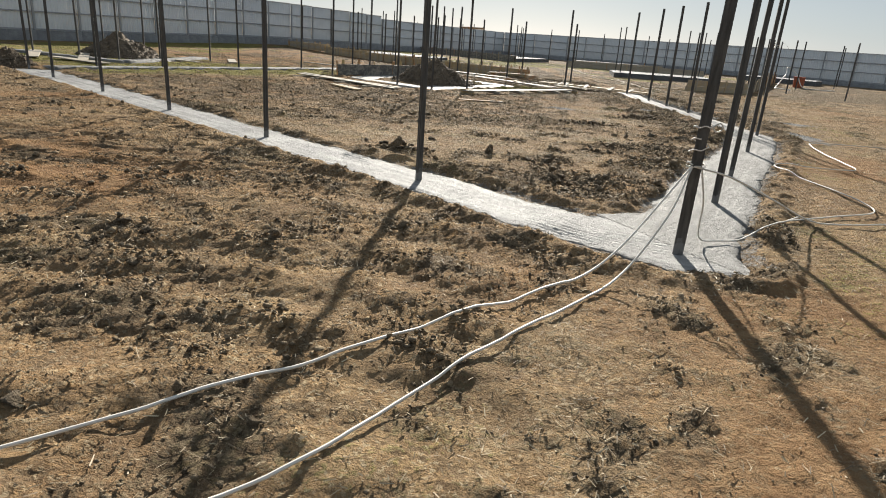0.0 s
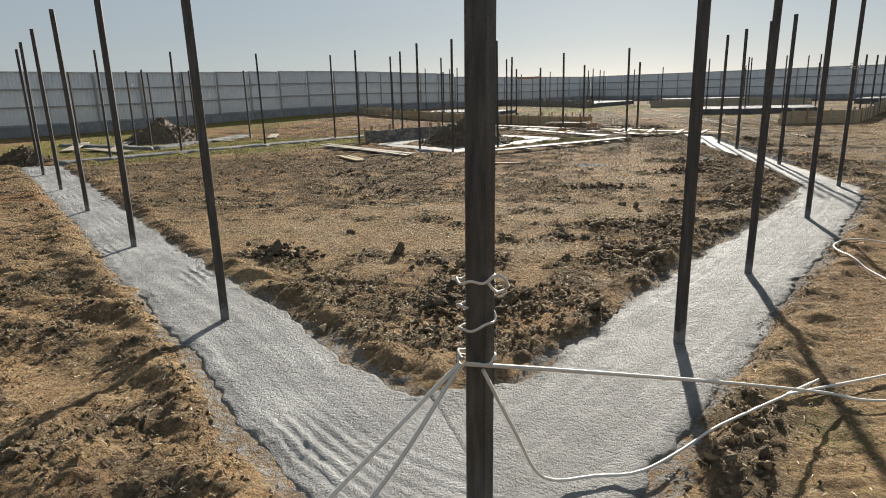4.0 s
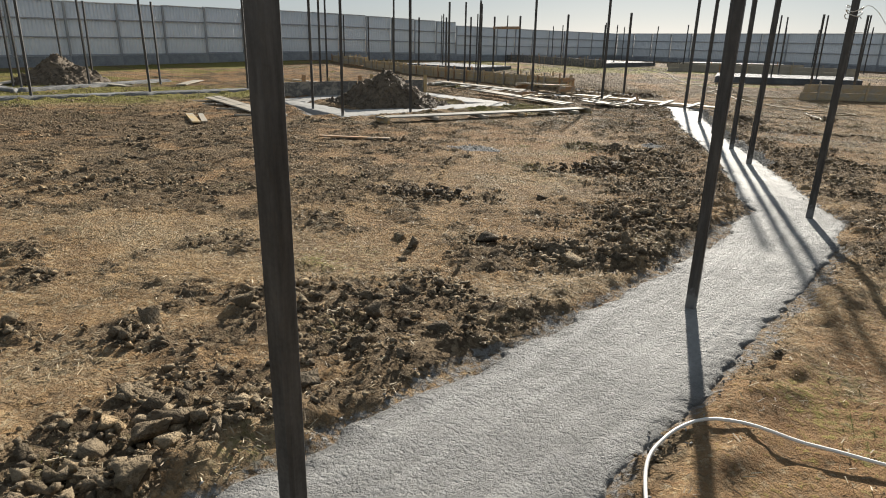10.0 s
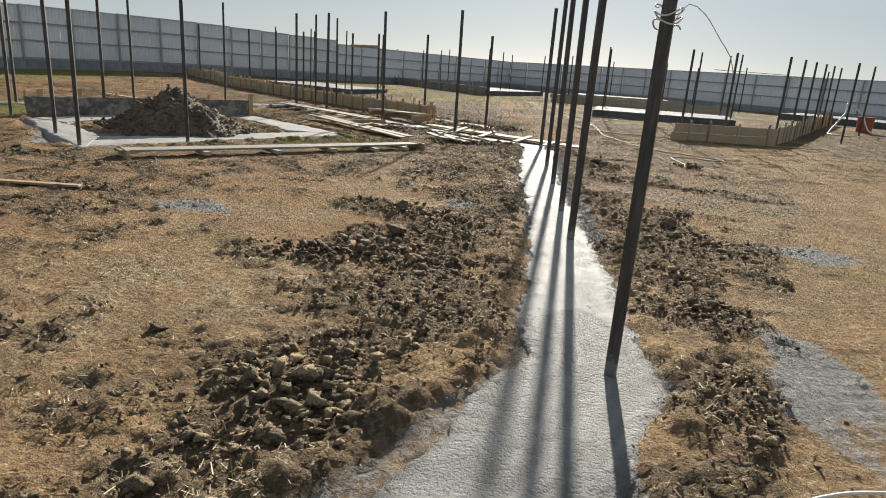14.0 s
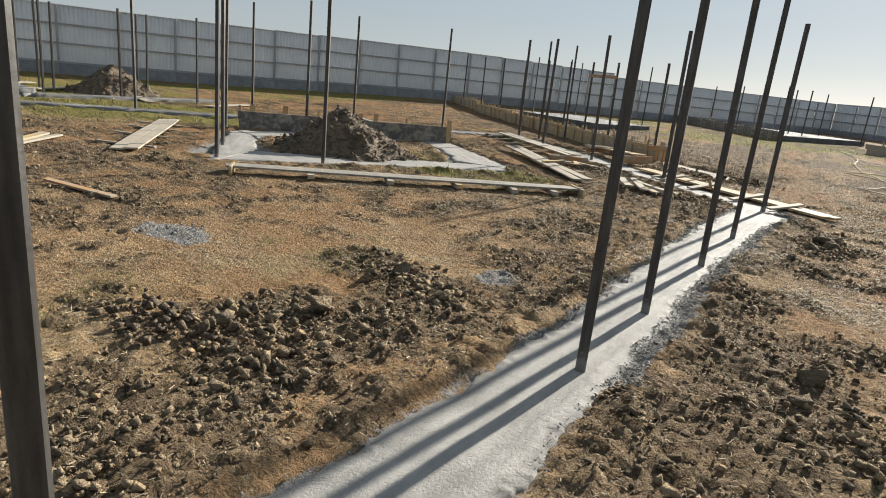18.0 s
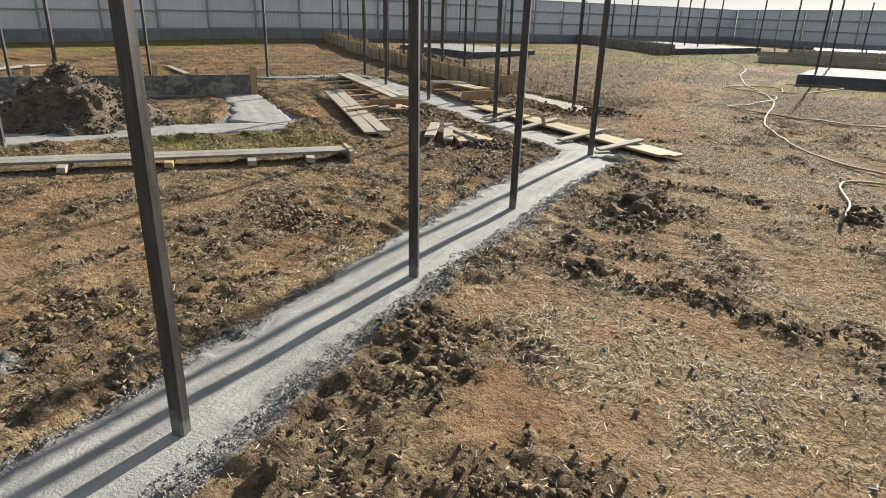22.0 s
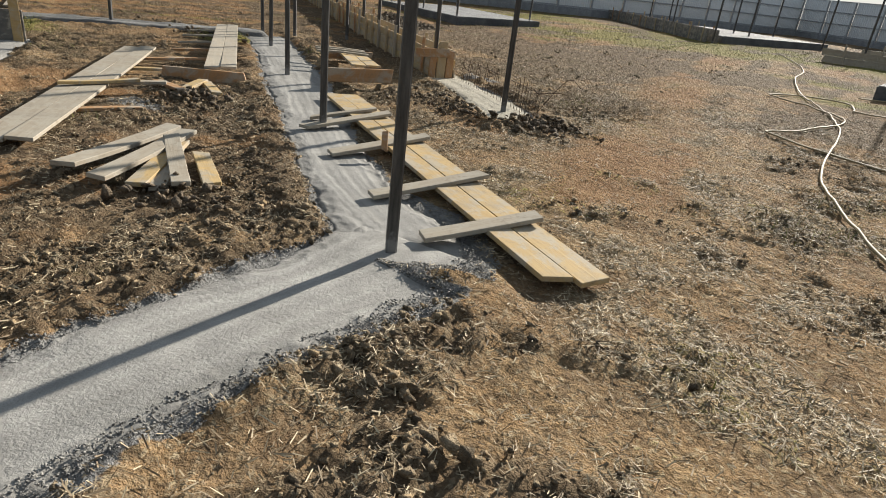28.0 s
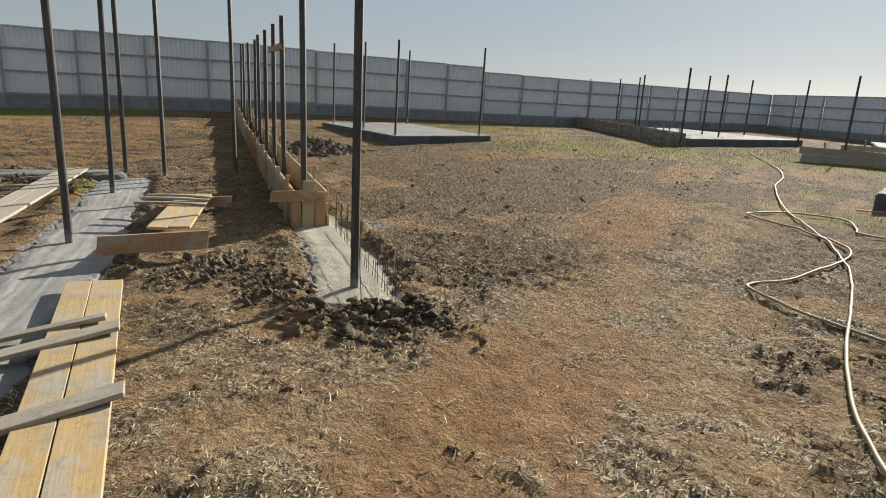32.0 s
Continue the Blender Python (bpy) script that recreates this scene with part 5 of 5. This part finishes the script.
plank((0.45, 31.4), (-0.8, 32.2), 2.0, None, 0.09, 0.03, REDPINE, "brown batten fixed across two steel posts", "cross_batten", roll=90)
plank((10.6, 30.4), (12.75, 31.16), 2.0, None, 0.014, 0.012, RUSTY, "thin bar fixed across steel posts", "cross_batten", roll=90)


# ---- hoses and cables ----
def line_thing(name, points, radius, mat, label, category, sides=8, step=0.05, lie=True):
    p = smooth_line([(*q, radius + gz(*q) + 0.02) if len(q) == 2 else q for q in points], step)
    g, _, _, sd, _ = survey(p[:, 0], p[:, 1])
    g = np.where(sd < 0.03, np.maximum(g, 0.012), g)
    k = max(1, int(0.12 / step))
    top = np.max([np.roll(g, i) for i in range(-k, k + 1)], axis=0)
    top = np.mean([np.roll(top, i) for i in range(-k, k + 1)], axis=0)
    top[:k], top[-k:] = g[:k], g[-k:]
    p[:, 2] = np.maximum(p[:, 2], top + 0.6 * radius + 0.008)
    if lie:
        p[:, 2] += 0.006 * pn(p[:, 0] * 2.3, p[:, 1] * 2.3, 55)
        p[:, 0] += 0.02 * pn(p[:, 1] * 1.1, p[:, 0] * 1.1, 56)
    return tagged(new(name, tube_mesh(name, p, radius, mat, sides)), label, category)


line_thing("garden_hose", [(4.2, 46.0), (5.4, 42.5), (5.87, 40.4), (6.0, 38.6), (6.54, 36.04), (7.25, 34.0), (7.55, 32.7), (7.68, 31.4), (7.75, 29.6), (7.95, 28.5), (8.4, 27.2), (8.95, 26.26), (9.6, 25.85), (10.1, 25.45), (10.05, 25.15), (9.5, 25.3), (9.15, 25.2), (9.04, 24.85), (9.14, 24.1), (9.08, 23.3)], 0.0125, HOSE, "cream garden hose lying in loops on the ground", "hose")
line_thing("garden_hose", [(14.0, 30.6), (12.0, 30.3), (9.6, 29.95), (8.4, 30.2), (7.5, 30.58), (6.97, 30.99), (6.93, 31.3), (7.18, 31.72), (7.47, 32.8), (7.52, 33.6), (7.0, 34.4), (6.25, 35.0), (6.2, 35.3), (6.65, 35.8), (7.3, 35.8), (7.5, 35.2), (7.55, 34.8), (7.9, 34.8), (8.5, 36.2), (8.75, 36.9), (8.3, 37.2), (7.4, 36.9)], 0.012, HOSE, "cream hose winding across the ground", "hose")
line_thing("power_cable", [(4.89, 6.52), (5.48, 6.9), (6.1, 7.3), (6.25, 8.0), (6.12, 8.95), (6.03, 9.6), (6.06, 9.95), (6.25, 10.22), (6.66, 10.2), (6.95, 10.16), (7.22, 10.2), (7.4, 10.34), (7.48, 10.7), (7.63, 11.9), (7.9, 13.1), (8.12, 13.42), (8.75, 13.56), (9.8, 13.6)], 0.0075, CABLE, "white power cable trailing along the track", "cable", 6)
KNOT = (3.49, 5.09)
KZ = 0.71
line_thing("power_cable", [(-1.4, 0.2), (-0.4, 1.1), (0.44, 1.94), (1.21, 2.68), (1.91, 3.44), (2.55, 4.12), (2.95, 4.5, 0.2), (*KNOT, KZ)], 0.008, CABLE, "white power cable strung from the corner post", "cable", 6)
line_thing("power_cable", [(0.4, 0.8), (0.95, 1.45), (1.24, 1.81), (1.54, 2.15), (1.76, 2.54), (2.09, 3.1), (2.57, 3.78), (2.98, 4.4, 0.06), (3.3, 4.75, 0.4), (*KNOT, KZ - 0.01)], 0.008, CABLE, "white power cable strung from the corner post", "cable", 6)
line_thing("power_cable", [(3.51, 5.09, KZ), (3.9, 5.35, 0.6), (4.5, 5.95, 0.33), (5.05, 6.5, 0.07), (5.36, 6.56), (6.2, 6.9), (7.2, 7.6)], 0.008, CABLE, "white power cable crossing the track", "cable", 6, lie=False)
line_thing("power_cable", [(3.57, 5.1, KZ - 0.02), (3.66, 5.2, 0.42), (3.75, 5.42, 0.08), (3.95, 5.56), (4.15, 5.65), (4.43, 5.99), (4.67, 6.23), (4.89, 6.52), (5.1, 6.75)], 0.007, CABLE, "thin white cable sagging from the corner post", "cable", 6, lie=False)


def coil(x, y, z0, z1, turns, r, phase, swing):
    return [(x + r * math.cos(phase + 2 * math.pi * turns * k / 40), y + r * math.sin(phase + 2 * math.pi * turns * k / 40), z0 + (z1 - z0) * k / 40 + swing * math.sin(k * 0.9)) for k in range(41)]


for z0, z1, turns, ph, sw in ((0.98, 1.02, 1.2, 0.4, 0.006), (0.80, 0.92, 1.4, 2.0, 0.006), (0.69, 0.73, 1.5, 1.0, 0.008)):
    line_thing("rope", coil(3.535, 5.16, z0, z1, turns, 0.066, ph, sw), 0.005, CABLE, "white cord wound round the corner post", "rope", 5, 0.02, False)
line_thing("rope", [(3.59, 5.1, 1.01), (3.63, 5.09, 1.04), (3.66, 5.1, 1.0), (3.62, 5.11, 0.97), (3.59, 5.11, 1.0)], 0.006, CABLE, "white knotted cord on the corner post", "rope", 5, 0.02, False)
line_thing("loose_wire", [(7.34, 14.17, 1.8), (7.38, 14.14, 1.86), (7.45, 14.12, 1.82), (7.53, 14.12, 1.72), (7.585, 14.12, 1.65), (7.61, 14.12, 1.58)], 0.0022, CABLE, "thin pale wire hanging off a steel post", "wire", 5, 0.03, False)
line_thing("rope", coil(7.31, 14.22, 1.76, 1.86, 2.6, 0.062, 0.0, 0.015), 0.004, CABLE, "cord tied round the top of a steel post", "rope", 5, 0.02, False)
line_thing("garden_hose", [(16.6, 36.0), (16.2, 36.8), (16.5, 37.8), (17.2, 38.6, 0.9), (17.4, 39.0, 1.3), (17.9, 38.8, 0.9), (18.2, 38.2), (19.5, 37.5)], 0.025, CABLE, "white hose hanging over a tap stand", "hose")
bucket = tagged(new("plastic_drum"), "small orange plastic drum beside the hose", "drum")
bm = bmesh.new()
bmesh.ops.create_cone(bm, cap_ends=True, segments=20, radius1=0.27, radius2=0.31, depth=0.6, matrix=Matrix.Translation((0, 0, 0.3)))
bmesh.ops.bevel(bm, geom=[e for e in bm.edges if e.calc_face_angle(0) > 1], offset=0.02, segments=2, affect="EDGES")
body = part("body", bm_mesh("body", bm, ORANGE), bucket)
bm = bmesh.new()
bmesh.ops.create_cone(bm, cap_ends=True, segments=20, radius1=0.325, radius2=0.325, depth=0.04, matrix=Matrix.Translation((0, 0, 0.59)))
part("rim", bm_mesh("rim", bm, ORANGE), body)
bucket.matrix_basis = pose(18.4, 39.6, gz(18.4, 39.6))


# ---- heaps of earth ----
def heap(x, y, r, tall, label, seed):
    """A mound with slumped sides, thickly covered in clods."""
    n = 70
    u = np.linspace(-1.25, 1.25, n)
    a, b = np.meshgrid(u, u)

    def lie(a, b):
        d = np.hypot(a * (1 + 0.15 * pn(b, a, seed)), b * 0.9) + 0.2 * fbm(a * 1.6, b * 1.6, 3, seed)
        h = tall * np.clip(1.02 - d, 0, 1) ** 1.15
        c, own = worley(a * 6 * r, b * 6 * r, seed)
        return h + (h > 0) * (0.10 * np.clip(0.6 - c, 0, 1) * own * 2 + 0.05 * fbm(a * 6, b * 6, 3, seed + 5)) - 0.05 * (h <= 0)

    h = lie(a, b)
    i, j = np.meshgrid(np.arange(n - 1), np.arange(n - 1), indexing="ij")
    f = np.stack([i * n + j, i * n + j + 1, (i + 1) * n + j + 1, (i + 1) * n + j], -1).reshape(-1, 4)
    f = f[(h.ravel()[f] > 0).any(1)]
    v = np.stack([a * r, b * r, h], -1).reshape(-1, 3)
    rng = np.random.default_rng(seed)
    p = rng.uniform(-1.15, 1.15, (2600, 2))
    z = lie(p[:, 0], p[:, 1])
    keep = z > 0.01
    lv, lf, _ = lumps(np.stack([p[:, 0] * r, p[:, 1] * r, z], -1)[keep], rng.uniform(0.03, 0.095, keep.sum()) * rng.uniform(0.3, 1, keep.sum()), seed)
    tri = np.concatenate([f[:, (0, 1, 2)], f[:, (0, 2, 3)], lf + len(v)])
    ob = new("earth_mound", mesh_of("earth_mound", np.vstack([v, lv]), tri, DUG))
    ob.matrix_basis = pose(x, y, gz(x, y), 0, 0, 62)
    return tagged(ob, label, "earth heap")


heap(-0.66, 22.1, 1.28, 0.84, "dark brown heap of dug earth inside the footing", 3)
heap(-12.5, 23.0, 1.35, 0.85, "dark heap of dug earth in the far plot", 5)
heap(-11.3, 16.1, 0.7, 0.45, "small dark heap of dug earth by the strip's far corner", 9)
heap(-3.2, 35.5, 1.0, 0.25, "low heap of dark earth by the formwork", 8)


# ---- loose earth, straw and grass ----
def scatter_clods(count, area, sizes, density, name, label, seed, power=2.5, points=11, tries=6):
    rng = np.random.default_rng(seed)
    x, y = rng.uniform(area[0], area[1], count * tries), rng.uniform(area[2], area[3], count * tries)
    z, z5, tone, sd, side = survey(x, y)
    keep = np.flatnonzero(rng.uniform(0, 1, len(x)) < density(x, y, z5, sd, side))[:count]
    size = (sizes[0] + (sizes[1] - sizes[0]) * rng.uniform(0, 1, len(keep)) ** power) * (0.75 + 0.5 * step01(fbm(x[keep] * 1.1, y[keep] * 1.1, 2, 78), -0.2, 0.3))
    size = size * (0.42 + 0.5 * np.clip(sum(blob(x[keep], y[keep], *b) for b in BANKS), 0, 1) * np.where((side[keep] > 0) & (y[keep] < 21), 0.45, 1.0)) * (0.55 + 0.45 * step01(z5[5][keep], 0.15, 0.5))
    v, f, _ = lumps(np.stack([x, y, z], -1)[keep], size, seed, points)
    return tagged(new(name, mesh_of(name, v, f, CLOD)), label, "soil", kind="stuff")


def mud_density(x, y, z5, sd, side):
    return (0.012 + 0.95 * step01(z5[5], 0.35, 0.75) * step01(fbm(x * 1.5, y * 1.5, 3, 77), -0.35, 0.2)) * (sd > -0.02)


def near_density(x, y, z5, sd, side):
    """Thickest along the walk."""
    return mud_density(x, y, z5, sd, side) * (1 - 0.9 * step01(np.abs(x + 1.0 - np.interp(y, FINE_Y, FINE_X)), 4.0, 6.5))


def crumb_density(x, y, z5, sd, side):
    near = np.maximum(1 - 0.8 * step01(np.abs(side), 3.0, 5.5), y < 8.0)
    return near * (0.2 + 0.75 * step01(z5[5], 0.25, 0.6)) * (sd > 0.0) + 0.03 * (sd <= 0.0) + 0.4 * (np.abs(sd) < 0.05)


scatter_clods(33000, (-2.5, 10.0, 1.0, 30.0), (0.02, 0.13), near_density, "earth_clods", "broken grey-brown clay clods strewn over the soil", 11, 2.8, 8, 8)
scatter_clods(7000, (-10.5, 0.5, 3.5, 22.0), (0.05, 0.2), mud_density, "side_clods", "broken clay clods on the soil beside the plot", 14, 2.4, 9)
scatter_clods(72000, (-2.5, 10.0, 0.8, 34.0), (0.018, 0.075), crumb_density, "earth_crumbs", "small crumbs of dry clay on the soil", 12, 2.0, 6, 4)
scatter_clods(3500, (-16.0, 5.0, 30.5, 42.0), (0.05, 0.16), mud_density, "far_clods", "broken clay clods on the far soil", 13)


scatter_clods(18000, (-6.0, 3.5, 1.2, 8.5), (0.025, 0.085), lambda x, y, z5, sd, side: (0.3 + 0.7 * step01(z5[5], 0.2, 0.6)) * (sd > 0.0), "earth_crumbs", "small crumbs of dry clay beside the strip", 15, 1.8, 6, 3)


def large_clods(count, seed):
    """Clods big enough to pick out one by one."""
    rng = np.random.default_rng(seed)
    kinds = []
    for k in range(6):
        v, f = lump(40 + k, 10, 0.22)
        kinds.append(mesh_of("earth_clod", v, f, CLAY))
    x, y = rng.uniform(-2.0, 10.0, 4000), rng.uniform(1.0, 29.0, 4000)
    z, z5, tone, sd, side = survey(x, y)
    want = np.flatnonzero(rng.uniform(0, 1, 4000) < 0.5 * step01(z5[5], 0.6, 1.0) * (sd > 0.15))[:count]
    spots = [(x[k], y[k], z[k], 0.07 + 0.08 * rng.uniform() ** 2) for k in want]
    for cx, cy, rx, ry, n in ((2.85, 7.55, 0.6, 0.35, 46), (2.4, 8.7, 0.5, 0.3, 10), (4.3, 9.3, 0.35, 0.3, 8), (4.6, 10.6, 0.45, 0.5, 12), (5.4, 12.2, 0.45, 0.35, 14), (5.8, 13.3, 0.35, 0.5, 8), (5.4, 17.5, 0.5, 0.25, 10), (7.55, 22.45, 0.3, 0.3, 9), (8.0, 18.0, 0.4, 0.5, 10), (5.2, 28.4, 0.35, 0.3, 7)):
        qx, qy = rng.normal(cx, rx * 0.7, n), rng.normal(cy, ry * 0.7, n)
        qz, _, _, far_off, _ = survey(qx, qy)
        spots += [(*q, 0.075 + 0.15 * rng.uniform() ** 2) for q, d in zip(zip(qx, qy, qz), far_off) if d > 0.08]
    named = [(0.96, 9.8, 0.16), (3.4, 10.15, 0.18), (4.2, 11.93, 0.2), (3.55, 9.1, 0.12), (4.06, 12.1, 0.2), (4.7, 12.3, 0.26), (5.45, 12.05, 0.34), (5.25, 12.2, 0.26), (4.85, 13.9, 0.18), (5.5, 16.45, 0.3), (0.6, 8.65, 0.3), (7.46, 22.87, 0.36), (7.4, 22.46, 0.24), (7.48, 23.2, 0.26), (7.82, 22.5, 0.2), (2.0, 6.9, 0.2), (4.55, 24.2, 0.2), (6.8, 26.25, 0.12), (5.2, 28.0, 0.28), (5.35, 28.6, 0.2), (4.9, 27.75, 0.22), (2.72, 27.8, 0.2), (2.95, 28.3, 0.2), (9.2, 23.5, 0.22), (6.13, 23.27, 0.1), (0.96, 9.79, 0.1), (4.25, 11.66, 0.16), (4.53, 11.1, 0.17), (6.73, 26.2, 0.1), (7.15, 23.88, 0.12), (8.5, 23.45, 0.12), (2.4, 8.7, 0.14), (1.2, 8.3, 0.14)]
    zs = survey(np.array([p[0] for p in named]), np.array([p[1] for p in named]))[0]
    for k, (px, py, pz, size) in enumerate(spots + [(a, b, c, 0.85 * s) for (a, b, s), c in zip(named, zs)]):
        ob = new("earth_clod", kinds[k % 6])
        s = Matrix.Diagonal((size * rng.uniform(0.8, 1.3), size * rng.uniform(0.8, 1.2), size * rng.uniform(0.7, 1.0), 1))
        ob.matrix_basis = pose(px, py, pz + 0.1 * size, rng.uniform(-25, 25), rng.uniform(-25, 25), rng.uniform(0, 360)) @ s
        tagged(ob, "large rough clod of dry brown clay on the ground", "clod", "large clods")


large_clods(130, 21)


def dug_clods(seed):
    """Dark moist clods thrown up in small heaps."""
    rng, out = np.random.default_rng(seed), []
    for x, y, rx, ry, n in ((5.2, 28.4, 0.42, 0.3, 160), (4.6, 28.05, 0.5, 0.15, 50), (3.6, 28.3, 0.6, 0.3, 90), (0.6, 8.75, 0.3, 0.2, 60), (9.15, 23.7, 0.25, 0.2, 70), (5.0, 15.6, 0.4, 0.2, 110), (3.68, 13.6, 0.45, 0.2, 120), (2.6, 25.9, 0.4, 0.25, 120), (5.0, 24.3, 0.4, 0.2, 80), (-2.2, 29.0, 1.2, 0.3, 200)):
        out.append(np.stack([rng.normal(x, rx * 0.6, n), rng.normal(y, ry * 0.6, n), rng.uniform(0, 0.05, n)], -1))
    p = np.vstack(out)
    z, _, _, sd, _ = survey(p[:, 0], p[:, 1])
    p[:, 2] += z
    p = p[sd > 0.04]
    v, f, _ = lumps(p, 0.02 + 0.09 * rng.uniform(0, 1, len(p)) ** 2.2, seed)
    tagged(new("dug_clods", mesh_of("dug_clods", v, f, DUG)), "dark moist dug clods in small heaps", "soil", kind="stuff")


dug_clods(24)


def strips_of(count, area, density, size, width, mat, name, label, seed, upright=0.0):
    """Thin straight blades of one tapered quad each, lying or standing on the soil."""
    rng = np.random.default_rng(seed)
    x, y = rng.uniform(area[0], area[1], count * 5), rng.uniform(area[2], area[3], count * 5)
    z, z5, tone, sd, side = survey(x, y)
    keep = np.flatnonzero(rng.uniform(0, 1, len(x)) < density(x, y, z5, sd, side))[:count]
    x, y, z, n = x[keep], y[keep], z[keep], len(keep)
    long, a = rng.uniform(*size, n) * rng.uniform(0.35, 1, n), rng.uniform(0, 2 * np.pi, n)
    tilt = rng.normal(0.08, 0.25, n) if not upright else rng.uniform(0.5, 1.45, n)
    d = np.stack([np.cos(a) * np.cos(tilt), np.sin(a) * np.cos(tilt), np.sin(tilt)], -1)
    s = np.stack([-np.sin(a), np.cos(a), rng.uniform(-0.8, 0.8, n)], -1) * (rng.uniform(*width, n) / 2)[:, None]
    o = np.stack([x, y, z + (0.0 if upright else 0.009)], -1) - (0 if upright else 0.5) * d * long[:, None]
    e = o + d * long[:, None]
    k = 0.25 if upright else 0.75
    v = np.stack([o - s, o + s, e + s * k, e - s * k], 1).reshape(-1, 3)
    f = np.arange(n)[:, None] * 4 + (0, 1, 2, 3)
    return tagged(new(name, mesh_of(name, v, f, mat)), label, "plant litter", kind="stuff")


def straw_density(x, y, z5, sd, side):
    return (0.12 + 0.8 * step01(z5[1], 0.3, 0.7) * (1 - 0.25 * z5[0])) * (sd > 0.0)


def grass_density(x, y, z5, sd, side):
    return 0.9 * step01(z5[2], 0.4, 0.75) * (sd > 0.05)


strips_of(90000, (-2.0, 10.5, 0.8, 26.0), straw_density, (0.02, 0.08), (0.002, 0.005), STRAW, "straw", "pale dry straw scattered over the soil", 31)
strips_of(135000, (2.0, 10.5, 19.5, 34.0), straw_density, (0.018, 0.075), (0.0022, 0.0055), STRAW, "straw", "pale dry stubble and chopped straw on bare soil", 32)
strips_of(24000, (-4.0, 10.0, 8.0, 33.0), grass_density, (0.05, 0.14), (0.003, 0.006), GRASS, "grass", "short dry green grass in patches", 33, 1.0)
strips_of(22000, (-18.0, 14.0, 16.0, 52.0), grass_density, (0.05, 0.12), (0.005, 0.011), GRASS, "grass", "patchy green grass across the far site", 34, 1.0)


def stone_chips(seed):
    """Pale chips trodden into the bare soil."""
    rng = np.random.default_rng(seed)
    p = np.vstack([np.stack([rng.normal(x, rx, n), rng.normal(y, ry, n), np.zeros(n)], -1) for x, y, rx, ry, n in ((8.4, 20.5, 0.45, 0.25, 40), (8.8, 19.6, 0.4, 0.5, 30), (8.3, 23.0, 0.4, 0.2, 20), (3.3, 16.6, 0.3, 0.2, 60), (9.4, 17.6, 0.4, 0.3, 60))])
    p[:, 2] = survey(p[:, 0], p[:, 1])[0]
    v, f, _ = lumps(p, rng.uniform(0.012, 0.045, len(p)), seed, 8)
    tagged(new("stone_chips", mesh_of("stone_chips", v, f, SLABMIX)), "pale stone chips trodden into the soil", "gravel", kind="stuff")


stone_chips(51)


def gravel_edge(count, area, seed, inner, outer, sizes=(0.009, 0.026), chance=0.9):
    """Coarse grains of concrete squeezed out along the strip's edges."""
    rng = np.random.default_rng(seed)
    x, y = rng.uniform(area[0], area[1], count * 14), rng.uniform(area[2], area[3], count * 14)
    z, z5, tone, sd, side = survey(x, y)
    wide = np.where(side > 0, outer * (0.5 + step01(fbm(x * 1.2, y * 1.2, 2, 88), -0.3, 0.3)), inner)
    keep = np.flatnonzero((sd > np.where(side > 0, -0.09, -0.03)) & (sd < wide) & (rng.uniform(0, 1, len(x)) < chance))[:count]
    p = np.stack([x, y, np.maximum(z, 0.004 - 0.45 * np.maximum(sd + 0.05, 0)) + 0.004], -1)[keep]
    v, f, _ = lumps(p, rng.uniform(*sizes, len(keep)), seed, 6)
    return tagged(new("concrete_gravel", mesh_of("concrete_gravel", v, f, ROUGHMIX)), "coarse grey concrete grains along the strip edge", "gravel", kind="stuff")


gravel_edge(14000, (5.2, 8.2, 17.0, 25.35), 41, 0.02, 0.085, (0.006, 0.02))
gravel_edge(3000, (0.0, 8.2, 4.5, 17.0), 42, 0.01, 0.02)
